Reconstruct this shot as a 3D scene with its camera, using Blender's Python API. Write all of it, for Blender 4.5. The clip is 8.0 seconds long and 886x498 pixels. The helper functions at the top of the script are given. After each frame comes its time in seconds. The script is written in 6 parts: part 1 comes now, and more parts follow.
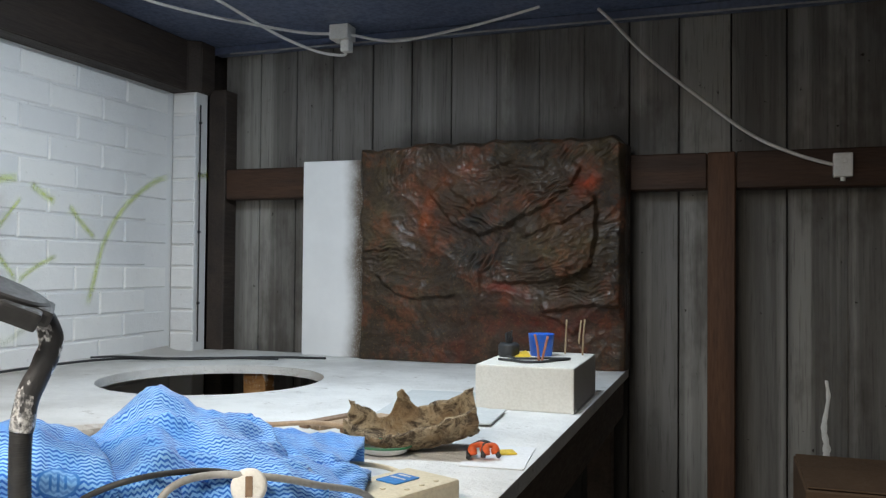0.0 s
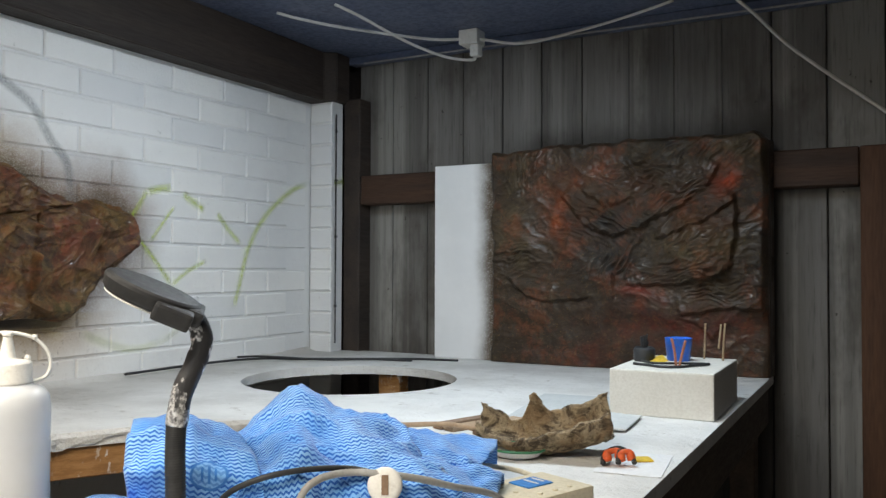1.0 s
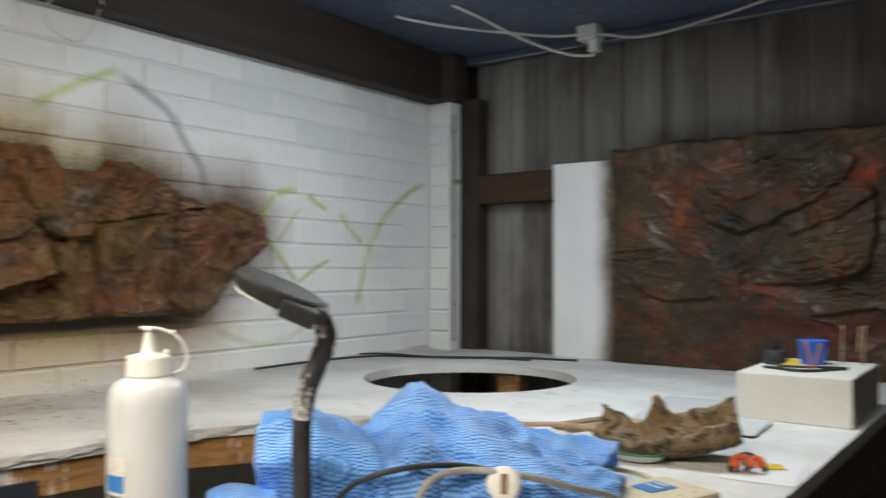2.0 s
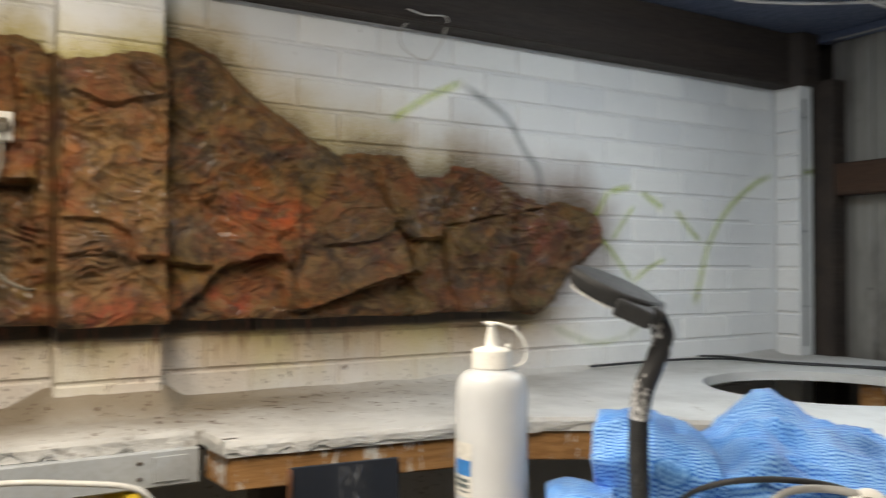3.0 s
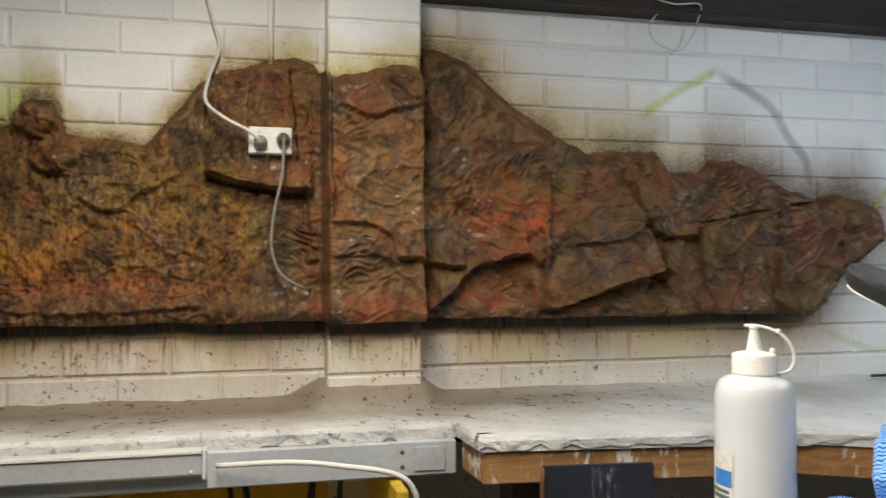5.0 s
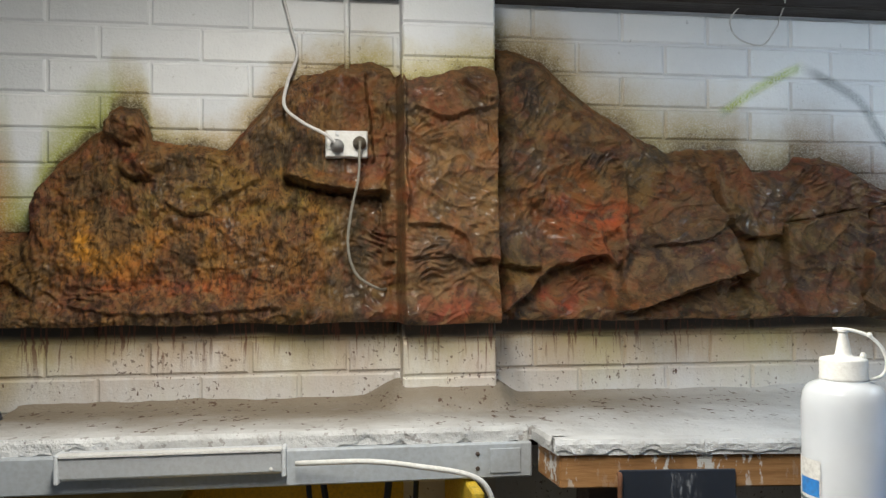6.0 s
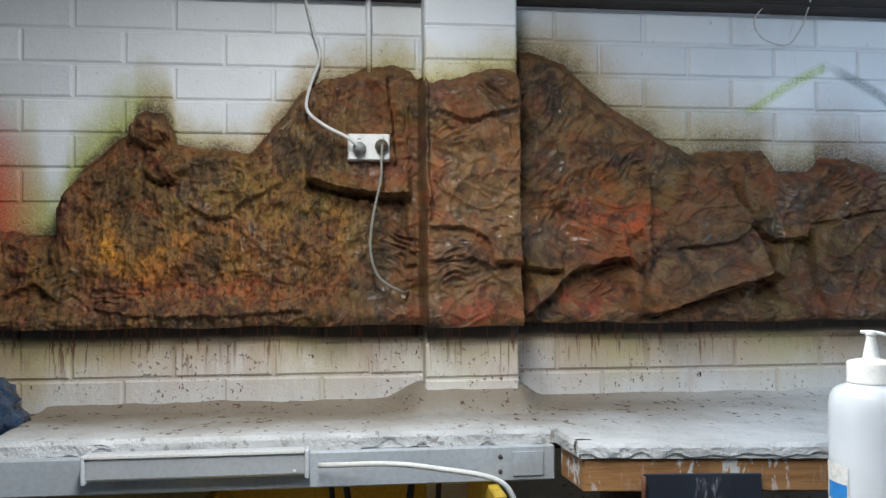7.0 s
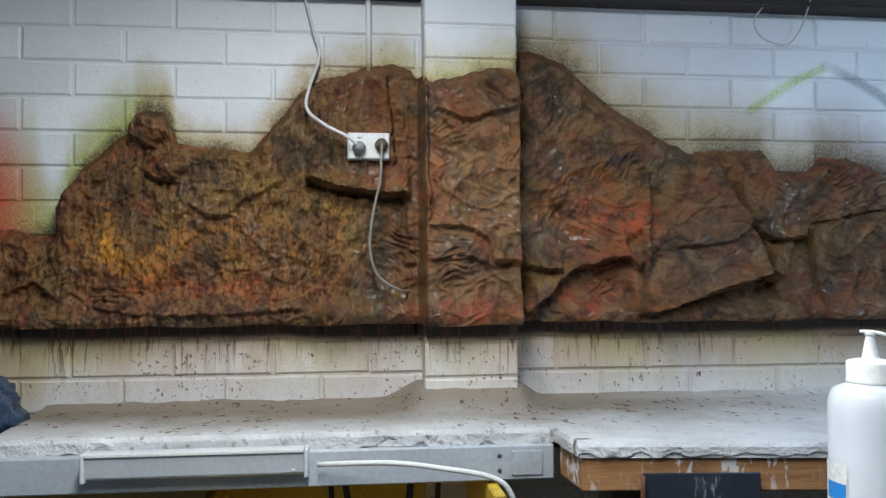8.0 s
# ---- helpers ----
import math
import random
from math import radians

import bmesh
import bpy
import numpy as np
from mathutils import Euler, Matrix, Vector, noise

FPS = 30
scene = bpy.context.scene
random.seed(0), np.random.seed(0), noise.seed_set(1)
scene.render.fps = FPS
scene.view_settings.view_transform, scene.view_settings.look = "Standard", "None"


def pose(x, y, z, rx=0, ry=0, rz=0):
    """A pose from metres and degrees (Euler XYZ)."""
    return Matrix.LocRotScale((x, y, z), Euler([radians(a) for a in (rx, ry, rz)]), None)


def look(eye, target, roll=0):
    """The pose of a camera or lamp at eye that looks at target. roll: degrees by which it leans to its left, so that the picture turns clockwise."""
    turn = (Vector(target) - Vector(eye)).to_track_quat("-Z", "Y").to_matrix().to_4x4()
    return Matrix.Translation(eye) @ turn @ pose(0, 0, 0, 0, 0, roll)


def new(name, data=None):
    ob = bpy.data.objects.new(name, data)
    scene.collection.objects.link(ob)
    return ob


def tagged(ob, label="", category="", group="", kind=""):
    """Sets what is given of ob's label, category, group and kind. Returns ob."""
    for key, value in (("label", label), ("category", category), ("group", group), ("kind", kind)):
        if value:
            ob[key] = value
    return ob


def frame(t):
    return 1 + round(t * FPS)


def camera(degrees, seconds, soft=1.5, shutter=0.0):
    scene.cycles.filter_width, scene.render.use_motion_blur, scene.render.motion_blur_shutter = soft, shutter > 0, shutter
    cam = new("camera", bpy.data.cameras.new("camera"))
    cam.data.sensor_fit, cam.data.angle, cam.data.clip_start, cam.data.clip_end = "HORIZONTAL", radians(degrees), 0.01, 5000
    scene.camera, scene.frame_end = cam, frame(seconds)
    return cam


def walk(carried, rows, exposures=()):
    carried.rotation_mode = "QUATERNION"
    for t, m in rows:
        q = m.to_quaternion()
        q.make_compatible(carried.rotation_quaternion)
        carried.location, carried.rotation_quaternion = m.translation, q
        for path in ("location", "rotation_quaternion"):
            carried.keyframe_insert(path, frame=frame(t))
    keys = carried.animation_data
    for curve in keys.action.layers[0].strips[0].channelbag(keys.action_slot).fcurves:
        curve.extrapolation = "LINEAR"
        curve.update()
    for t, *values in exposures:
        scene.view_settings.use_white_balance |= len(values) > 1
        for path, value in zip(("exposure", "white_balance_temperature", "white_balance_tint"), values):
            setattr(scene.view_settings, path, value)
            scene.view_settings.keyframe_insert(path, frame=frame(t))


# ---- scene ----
cam = camera(56.6, 8.0, soft=1.3, shutter=0.6)
EYE = 1.26


def turn(yaw, pitch, roll):
    return pose(0, 0, EYE, 90 + pitch, roll, yaw)


PATH = [
    (0.0, turn(19.08, 1.26, -0.5)), (0.5, turn(19.94, 1.35, -0.46)), (0.6, turn(20.35, 1.37, -0.44)),
    (0.7, turn(21.65, 1.39, -0.4)), (0.8, turn(23.9, 1.4, -0.35)), (0.9, turn(25.75, 1.4, -0.28)), (1.0, turn(28.2, 1.4, -0.2)),
    (1.2, turn(28.1, 1.2, -0.35)), (1.5, turn(29.3, 1.25, -0.3)), (2.0, turn(36.4, 1.3, -0.15)),
    (2.3, turn(42.75, 1.32, -0.1)), (2.5, turn(46.85, 1.28, 0.0)), (2.7, turn(51.75, 1.22, -0.05)),
    (3.0, turn(59.4, 1.14, -0.1)), (3.2, turn(62.5, 1.13, -0.08)), (3.5, turn(63.75, 1.12, -0.06)),
    (4.0, turn(64.07, 1.09, -0.06)), (4.2, turn(64.5, 1.08, 0.0)), (4.5, turn(68.79, 1.05, 0.1)),
    (4.7, turn(72.6, 1.06, 0.1)), (5.0, turn(76.67, 1.12, 0.14)), (5.2, turn(77.4, 1.14, 0.15)),
    (5.7, turn(80.6, 1.2, 0.2)), (6.3, turn(82.24, 1.25, 0.22)), (6.5, turn(82.27, 1.25, 0.25)),
    (7.0, turn(83.41, 1.42, 0.28)), (7.5, turn(83.79, 1.4, 0.24)), (8.0, turn(83.38, 1.36, 0.2)),
]
walk(cam, PATH, exposures=[(0.0, 0.50, 6650, 11), (1.2, 0.43, 6850, 11), (2.5, 0.28, 7200, 12), (3.5, 0.28, 7000, 12), (5.2, 0.28, 6650, 11), (6.5, 0.29, 5850, 9), (7.0, 0.29, 5550, 9), (8.0, 0.29, 5380, 9)])

# ---- world and light ----
world = bpy.data.worlds.new("daylight")
world.use_nodes = True
scene.world = world
sky = world.node_tree.nodes.new("ShaderNodeTexSky")
sky.sky_type = "NISHITA"
sky.sun_disc = False
sky.sun_elevation, sky.sun_rotation = radians(40), radians(200)
world.node_tree.links.new(sky.outputs[0], world.node_tree.nodes["Background"].inputs[0])
world.node_tree.nodes["Background"].inputs[1].default_value = 0.1


def area(name, eye, target, sx, sy, watts, color):
    lamp = bpy.data.lights.new(name, "AREA")
    lamp.shape, lamp.size, lamp.size_y, lamp.energy, lamp.color = "RECTANGLE", sx, sy, watts, color
    ob = new(name, lamp)
    ob.matrix_world = look(eye, target)
    return ob


# daylight in the open doorway behind, and the two tubes of the ceiling
area("doorway_daylight", (-0.45, -3.0, 1.12), (-1.1, 0, 1.1), 1.3, 1.9, 4, (0.74, 0.87, 1.0))
area("tube_light", (-0.92, 1.72, 2.06), (-1.50, 1.72, 0), 0.12, 1.2, 15.5, (0.74, 0.88, 1.0))
area("tube_light_warm", (-0.72, -0.05, 2.06), (-0.85, -0.05, 0), 0.12, 1.2, 28.5, (1.0, 0.93, 0.80))


# ---- material helpers ----
class Nodes:
    """A small writer of node trees."""

    def __init__(self, name):
        self.mat = bpy.data.materials.new(name)
        self.mat.use_nodes = True
        self.tree = self.mat.node_tree
        self.tree.nodes.clear()
        self.out = self.tree.nodes.new("ShaderNodeOutputMaterial")
        self.bsdf = self.tree.nodes.new("ShaderNodeBsdfPrincipled")
        self.link(self.bsdf.outputs[0], self.out.inputs[0])
        self.pos = self.tree.nodes.new("ShaderNodeNewGeometry").outputs["Position"]

    def link(self, a, b):
        self.tree.links.new(a, b)

    def put(self, socket, value):
        if isinstance(value, bpy.types.NodeSocket):
            self.link(value, socket)
        elif isinstance(value, (tuple, list)) and len(value) == 3 and socket.type == "RGBA":
            socket.default_value = (*value, 1)
        else:
            socket.default_value = value

    def mapped(self, scale, vector=None):
        n = self.tree.nodes.new("ShaderNodeMapping")
        self.link(vector or self.pos, n.inputs["Vector"])
        n.inputs["Scale"].default_value = scale
        return n.outputs[0]

    def noise(self, scale, detail=4, rough=0.6, vector=None, distort=0.0):
        n = self.tree.nodes.new("ShaderNodeTexNoise")
        self.link(vector or self.pos, n.inputs["Vector"])
        n.inputs["Scale"].default_value, n.inputs["Detail"].default_value = scale, detail
        n.inputs["Roughness"].default_value, n.inputs["Distortion"].default_value = rough, distort
        return n.outputs["Fac"]

    def ramp(self, fac, lo, hi, a=0.0, b=1.0):
        n = self.tree.nodes.new("ShaderNodeMapRange")
        n.interpolation_type = "SMOOTHSTEP"
        self.link(fac, n.inputs[0])
        for i, x in enumerate((lo, hi, a, b)):
            n.inputs[i + 1].default_value = x
        return n.outputs[0]

    def math(self, op, a, b=0.0):
        n = self.tree.nodes.new("ShaderNodeMath")
        n.operation = op
        self.put(n.inputs[0], a)
        self.put(n.inputs[1], b)
        return n.outputs[0]

    def mix(self, fac, a, b, blend="MIX"):
        n = self.tree.nodes.new("ShaderNodeMix")
        n.data_type, n.blend_type = "RGBA", blend
        self.put(n.inputs[0], fac)
        self.put(n.inputs[6], a)
        self.put(n.inputs[7], b)
        return n.outputs[2]

    def split(self, vector=None):
        n = self.tree.nodes.new("ShaderNodeSeparateXYZ")
        self.link(vector or self.pos, n.inputs[0])
        return n.outputs

    def random(self):
        return self.tree.nodes.new("ShaderNodeObjectInfo").outputs["Random"]

    def bump(self, height, strength, distance=0.002):
        n = self.tree.nodes.new("ShaderNodeBump")
        n.inputs["Strength"].default_value, n.inputs["Distance"].default_value = strength, distance
        self.link(height, n.inputs["Height"])
        self.link(n.outputs[0], self.bsdf.inputs["Normal"])

    def done(self, color, rough=0.6, metal=0.0, spec=0.5):
        self.put(self.bsdf.inputs["Base Color"], color)
        self.put(self.bsdf.inputs["Roughness"], rough)
        self.bsdf.inputs["Metallic"].default_value = metal
        self.bsdf.inputs["Specular IOR Level"].default_value = spec
        return self.mat


def worn(name, a, b, scale=8, grain=120, rough=0.6, bump=0.3, metal=0.0, dirt=(0.1, 0.08, 0.06), dirty=0.35, stretch=(1, 1, 1), spec=0.4, depth=0.002):
    """Paint, wood, stone or plastic: a tint that wanders at two scales, some dirt, and fine relief."""
    n = Nodes(name)
    v = n.mapped(stretch)
    wide, fine = n.noise(scale, 5, 0.6, v), n.noise(grain, 3, 0.6, v)
    color = n.mix(n.ramp(wide, 0.3, 0.7), a, b)
    color = n.mix(n.math("MULTIPLY", n.ramp(n.noise(scale * 2.7, 6, 0.7, v), 0.55, 0.75), dirty), color, dirt)
    color = n.mix(n.ramp(fine, 0.35, 0.7, 0.0, 0.25), color, dirt)
    n.bump(n.math("ADD", fine, n.math("MULTIPLY", wide, 1.5)), bump, depth)
    return n.done(color, n.ramp(fine, 0.2, 0.8, max(0.02, rough - 0.12), min(1, rough + 0.12)), metal, spec)


# ---- shape helpers ----
def part(name, bm, material, parent=None, label="", smooth=False):
    mesh = bpy.data.meshes.new(name)
    bmesh.ops.recalc_face_normals(bm, faces=bm.faces)
    bm.to_mesh(mesh)
    bm.free()
    if smooth:
        mesh.polygons.foreach_set("use_smooth", [True] * len(mesh.polygons))
    mesh.materials.append(material)
    ob = new(name, mesh)
    ob.parent = parent
    return tagged(ob, label=label)


def box(x0, x1, y0, y1, z0, z1, bevel=0.0, bm=None, seg=1):
    bm = bm or bmesh.new()
    made = bmesh.ops.create_cube(bm, size=1, matrix=Matrix.LocRotScale(((x0 + x1) / 2, (y0 + y1) / 2, (z0 + z1) / 2), None, (x1 - x0, y1 - y0, z1 - z0)))
    if bevel:
        edges = list({e for v in made["verts"] for e in v.link_edges})
        bmesh.ops.bevel(bm, geom=edges, offset=bevel, segments=seg, affect="EDGES", profile=0.6)
    return bm


def place(bm, m):
    bmesh.ops.transform(bm, matrix=m, verts=bm.verts)
    return bm


def prism(points, z0, z1, bevel=0.0):
    bm = bmesh.new()
    face = bm.faces.new([bm.verts.new((x, y, z0)) for x, y in points])
    made = bmesh.ops.extrude_face_region(bm, geom=[face])
    for v in made["geom"]:
        if isinstance(v, bmesh.types.BMVert):
            v.co.z = z1
    if bevel:
        bmesh.ops.bevel(bm, geom=bm.edges[:], offset=bevel, segments=2, affect="EDGES")
    return bm


def lathe(profile, steps=32, bm=None):
    """Turns (radius, height) pairs round the z axis."""
    bm = bm or bmesh.new()
    rings = []
    for r, z in profile:
        rings.append([bm.verts.new((r * math.cos(2 * math.pi * i / steps), r * math.sin(2 * math.pi * i / steps), z)) for i in range(steps)])
    for a, b in zip(rings, rings[1:]):
        for i in range(steps):
            bm.faces.new((a[i], a[(i + 1) % steps], b[(i + 1) % steps], b[i]))
    bm.faces.new(rings[0][::-1])
    bm.faces.new(rings[-1])
    return bm


def spline(points, n=8):
    """Catmull-Rom through the points."""
    p = [Vector(q) for q in points]
    p = [2 * p[0] - p[1], *p, 2 * p[-1] - p[-2]]
    out = []
    for a, b, c, e in zip(p, p[1:], p[2:], p[3:]):
        for i in range(n):
            t = i / n
            out.append(0.5 * (2 * b + (c - a) * t + (2 * a - 5 * b + 4 * c - e) * t * t + (3 * b - a - 3 * c + e) * t ** 3))
    return [*out, p[-2]]


def tube(points, radius, sides=8, n=8, bm=None):
    """A round cord along a smooth line; radius is a number or a function of 0..1."""
    bm = bm or bmesh.new()
    line = spline(points, n)
    rings, side = [], None
    for i, q in enumerate(line):
        along = (line[min(i + 1, len(line) - 1)] - line[max(i - 1, 0)]).normalized()
        side = along.orthogonal() if side is None else side - along * side.dot(along)
        side.normalize()
        up = along.cross(side)
        r = radius(i / (len(line) - 1)) if callable(radius) else radius
        rings.append([bm.verts.new(q + r * (math.cos(a) * side + math.sin(a) * up)) for a in (2 * math.pi * k / sides for k in range(sides))])
    for a, b in zip(rings, rings[1:]):
        for k in range(sides):
            bm.faces.new((a[k], a[(k + 1) % sides], b[(k + 1) % sides], b[k]))
    bm.faces.new(rings[0][::-1])
    bm.faces.new(rings[-1])
    return bm


def thing(name, label, category, m=None, group="", kind=""):
    ob = new(name)
    ob.empty_display_size = 0.05
    if m is not None:
        ob.matrix_world = m
    return tagged(ob, label, category, group, kind)


def fbm(x, y, z, octaves=4):
    return noise.fractal(Vector((x, y, z)), 0.9, 2.0, octaves)


def step(a, b, x):
    t = min(1.0, max(0.0, (x - a) / (b - a)))
    return t * t * (3 - 2 * t)


# ---- plan ----
WALL_X = -2.08      # face of the brick wall
PIER_X = -1.97      # face of its piers
STUD_Y = 2.80       # face of the studs of the timber wall
BOARD_Y = 2.885     # face of its boards
BENCH_Z = EYE - 0.335
CEIL_Z = EYE + 0.882
COURSE = 0.0855
JOINT_Z = EYE + 0.592

# ---- materials of the structure ----
# upper and lower edge of the painted crust: (along the wall, height over the eye)
CRUST_TOP = [(-1.4, 0.22), (-1.10, 0.18), (-0.93, 0.15), (-0.82, 0.095), (-0.704, 0.085), (-0.686, 0.105), (-0.677, 0.193), (-0.628, 0.255), (-0.563, 0.313), (-0.524, 0.330), (-0.520, 0.373),
             (-0.491, 0.394), (-0.447, 0.391), (-0.428, 0.351), (-0.417, 0.306), (-0.296, 0.298), (-0.242, 0.290), (-0.201, 0.330), (-0.159, 0.387), (-0.118, 0.444), (-0.063, 0.480), (0.007, 0.496),
             (0.106, 0.523), (0.160, 0.500), (0.195, 0.450), (0.251, 0.457), (0.348, 0.494), (0.418, 0.480), (0.432, 0.565), (0.498, 0.552), (0.558, 0.535), (0.647, 0.446), (0.798, 0.348), (0.898, 0.302),
             (0.952, 0.312), (1.098, 0.312), (1.142, 0.256), (1.222, 0.257), (1.261, 0.292), (1.339, 0.298), (1.409, 0.270), (1.513, 0.214), (1.598, 0.195), (1.687, 0.203), (1.766, 0.188), (1.812, 0.130)]
CRUST_FOOT = [(-1.4, -0.135), (1.42, -0.137), (1.50, -0.148), (1.56, -0.138), (1.60, -0.105), (1.64, -0.037), (1.715, 0.016), (1.785, 0.071), (1.812, 0.11)]
CRUST_LOW = -0.137


def brick_material():
    n = Nodes("painted_brick")
    x, y, z = n.split()
    rnd = n.random()
    wide, fine = n.noise(3, 5), n.noise(160, 3)
    color = n.mix(n.ramp(rnd, 0, 1), (0.74, 0.75, 0.76), (0.84, 0.84, 0.83))
    color = n.mix(n.ramp(wide, 0.45, 0.75, 0, 0.35), color, (0.62, 0.63, 0.64))
    color = n.mix(n.ramp(n.noise(45, 4, 0.7), 0.66, 0.74, 0, 0.4), color, (0.3, 0.28, 0.26))
    # overspray round the crust: olive, then umber, with speckle
    curve = n.tree.nodes.new("ShaderNodeFloatCurve")
    c = curve.mapping.curves[0]
    span = [(max(0.0, min(1.0, (a + 1.4) / 3.4)), (b + 0.3) / 0.9) for a, b in CRUST_TOP]
    for a, b in span[1:-1]:
        c.points.new(a, b)
    c.points[0].location, c.points[-1].location = (0, span[0][1]), (1, 0.30)
    for p in c.points:
        p.handle_type = "VECTOR"
    curve.mapping.update()
    n.link(n.math("DIVIDE", n.math("ADD", y, 1.4), 3.4), curve.inputs["Value"])
    top = n.math("ADD", n.math("MULTIPLY", curve.outputs[0], 0.9), EYE - 0.3)
    over = n.math("SUBTRACT", z, top)
    under = n.math("SUBTRACT", EYE + CRUST_LOW, z)
    away = n.math("MAXIMUM", n.math("MAXIMUM", over, n.math("MULTIPLY", under, 1.25)), n.math("MULTIPLY", n.math("SUBTRACT", y, 1.80), 1.3))
    tip = n.math("MULTIPLY", n.math("SUBTRACT", n.math("SUBTRACT", y, z), 1.70 - EYE), 0.7)      # lower side of the blunt tip
    away = n.math("MAXIMUM", away, n.math("MULTIPLY", tip, n.ramp(y, 1.45, 1.6)))
    away = n.math("ADD", away, n.math("MULTIPLY", n.math("SUBTRACT", n.noise(6, 5, 0.65), 0.5), 0.16))
    reach_out = n.math("MULTIPLY", away, n.math("MINIMUM", n.ramp(y, 0.35, 0.6, 1.5, 0.8), n.math("MINIMUM", n.ramp(y, -0.55, -0.36, 0.9, 1.5), n.ramp(y, -0.76, -0.66, 0.42, 1.5))))
    speck = n.noise(230, 2, 0.8)
    olive = n.math("MULTIPLY", n.ramp(reach_out, 0.0, 0.17, 1.0, 0.0), n.ramp(speck, 0.25, 0.6, 0.62, 1.0))
    umber = n.math("MULTIPLY", n.ramp(n.math("MULTIPLY", away, n.ramp(y, 0.38, 0.45, 1.0, 0.45)), -0.01, 0.03, 0.9, 0.0), n.ramp(speck, 0.3, 0.62, 0.5, 1.0))
    hue = n.mix(n.ramp(n.noise(2.2, 2), 0.42, 0.6), (0.44, 0.36, 0.09), (0.42, 0.31, 0.13))
    hue = n.mix(n.ramp(y, 0.9, 1.6), hue, (0.24, 0.17, 0.13))
    hue = n.mix(n.math("MULTIPLY", n.ramp(n.noise(3.3, 2), 0.38, 0.55), n.ramp(y, -0.3, -0.45)), hue, (0.37, 0.38, 0.07))
    color = n.mix(olive, color, hue)
    color = n.mix(umber, color, (0.062, 0.042, 0.022))
    spot = n.tree.nodes.new("ShaderNodeVectorMath")
    spot.operation = "DISTANCE"
    n.link(n.mapped((1, 1, 0.6)), spot.inputs[0])
    spot.inputs[1].default_value = (WALL_X, -0.90, (EYE + 0.16) * 0.6)
    color = n.mix(n.math("MULTIPLY", n.ramp(spot.outputs["Value"], 0.05, 0.20, 0.97, 0), n.ramp(speck, 0.2, 0.55, 0.5, 1)), color, (0.50, 0.07, 0.03))
    # brown wash thinned over the two courses under the crust
    wash = n.math("MULTIPLY", n.math("MULTIPLY", n.ramp(under, 0.0, 0.24, 0.95, 0.3), n.ramp(under, -0.01, 0.0)), n.math("MULTIPLY", n.ramp(n.noise(9, 5, 0.7, n.mapped((1, 1, 0.4))), 0.3, 0.6, 0.55, 1.0), n.ramp(y, 1.9, 1.3)))
    color = n.mix(wash, color, n.mix(n.ramp(n.noise(3, 3), 0.42, 0.58), (0.46, 0.36, 0.17), (0.46, 0.33, 0.20)))
    # near-black overspray under the crust, with the overhang's shade put into its colour
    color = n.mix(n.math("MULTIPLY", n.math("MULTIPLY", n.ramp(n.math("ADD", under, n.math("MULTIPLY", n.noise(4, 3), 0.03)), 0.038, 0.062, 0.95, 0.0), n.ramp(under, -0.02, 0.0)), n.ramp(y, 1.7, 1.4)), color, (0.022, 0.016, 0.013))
    dots = n.math("MULTIPLY", n.math("MULTIPLY", n.ramp(n.noise(95, 2, 0.5), 0.64, 0.67), n.ramp(n.noise(7, 3, 0.6), 0.42, 0.6, 0.15, 1.0)), n.math("MAXIMUM", n.ramp(away, 0.0, 0.09, 1.0, 0.0), n.math("MULTIPLY", n.ramp(under, 0.0, 0.02), n.ramp(y, 1.8, 1.3))))
    color = n.mix(n.math("MULTIPLY", dots, 0.75), color, (0.09, 0.05, 0.03))
    # thin runs of brown wash below the crust
    runs = n.noise(38, 2, 0.5, n.mapped((0.01, 2.9, 0.20)), 0.5)
    length = n.noise(17, 2, 0.5, n.mapped((0.01, 1, 0.01)))
    reach = n.ramp(n.math("SUBTRACT", under, n.math("MULTIPLY", length, 0.22)), -0.10, 0.02, 1, 0)
    below = n.ramp(under, -0.01, 0.01)
    color = n.mix(n.math("MULTIPLY", n.math("MULTIPLY", n.ramp(runs, 0.575, 0.61), reach), n.math("MULTIPLY", below, n.ramp(y, 1.5, 0.7, 0.0, 0.85))), color, (0.15, 0.058, 0.034))
    color = n.mix(n.math("MULTIPLY", n.math("MULTIPLY", n.ramp(n.noise(60, 3, 0.7, n.mapped((1, 1, 0.5))), 0.66, 0.7), below), n.ramp(y, 1.9, 1.2)), color, (0.10, 0.05, 0.03))
    n.bump(n.math("ADD", n.math("MULTIPLY", n.noise(28, 4), 2.0), fine), 0.5, 0.003)
    return n.done(color, n.ramp(wide, 0.3, 0.7, 0.42, 0.62), 0, 0.4)


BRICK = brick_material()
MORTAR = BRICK


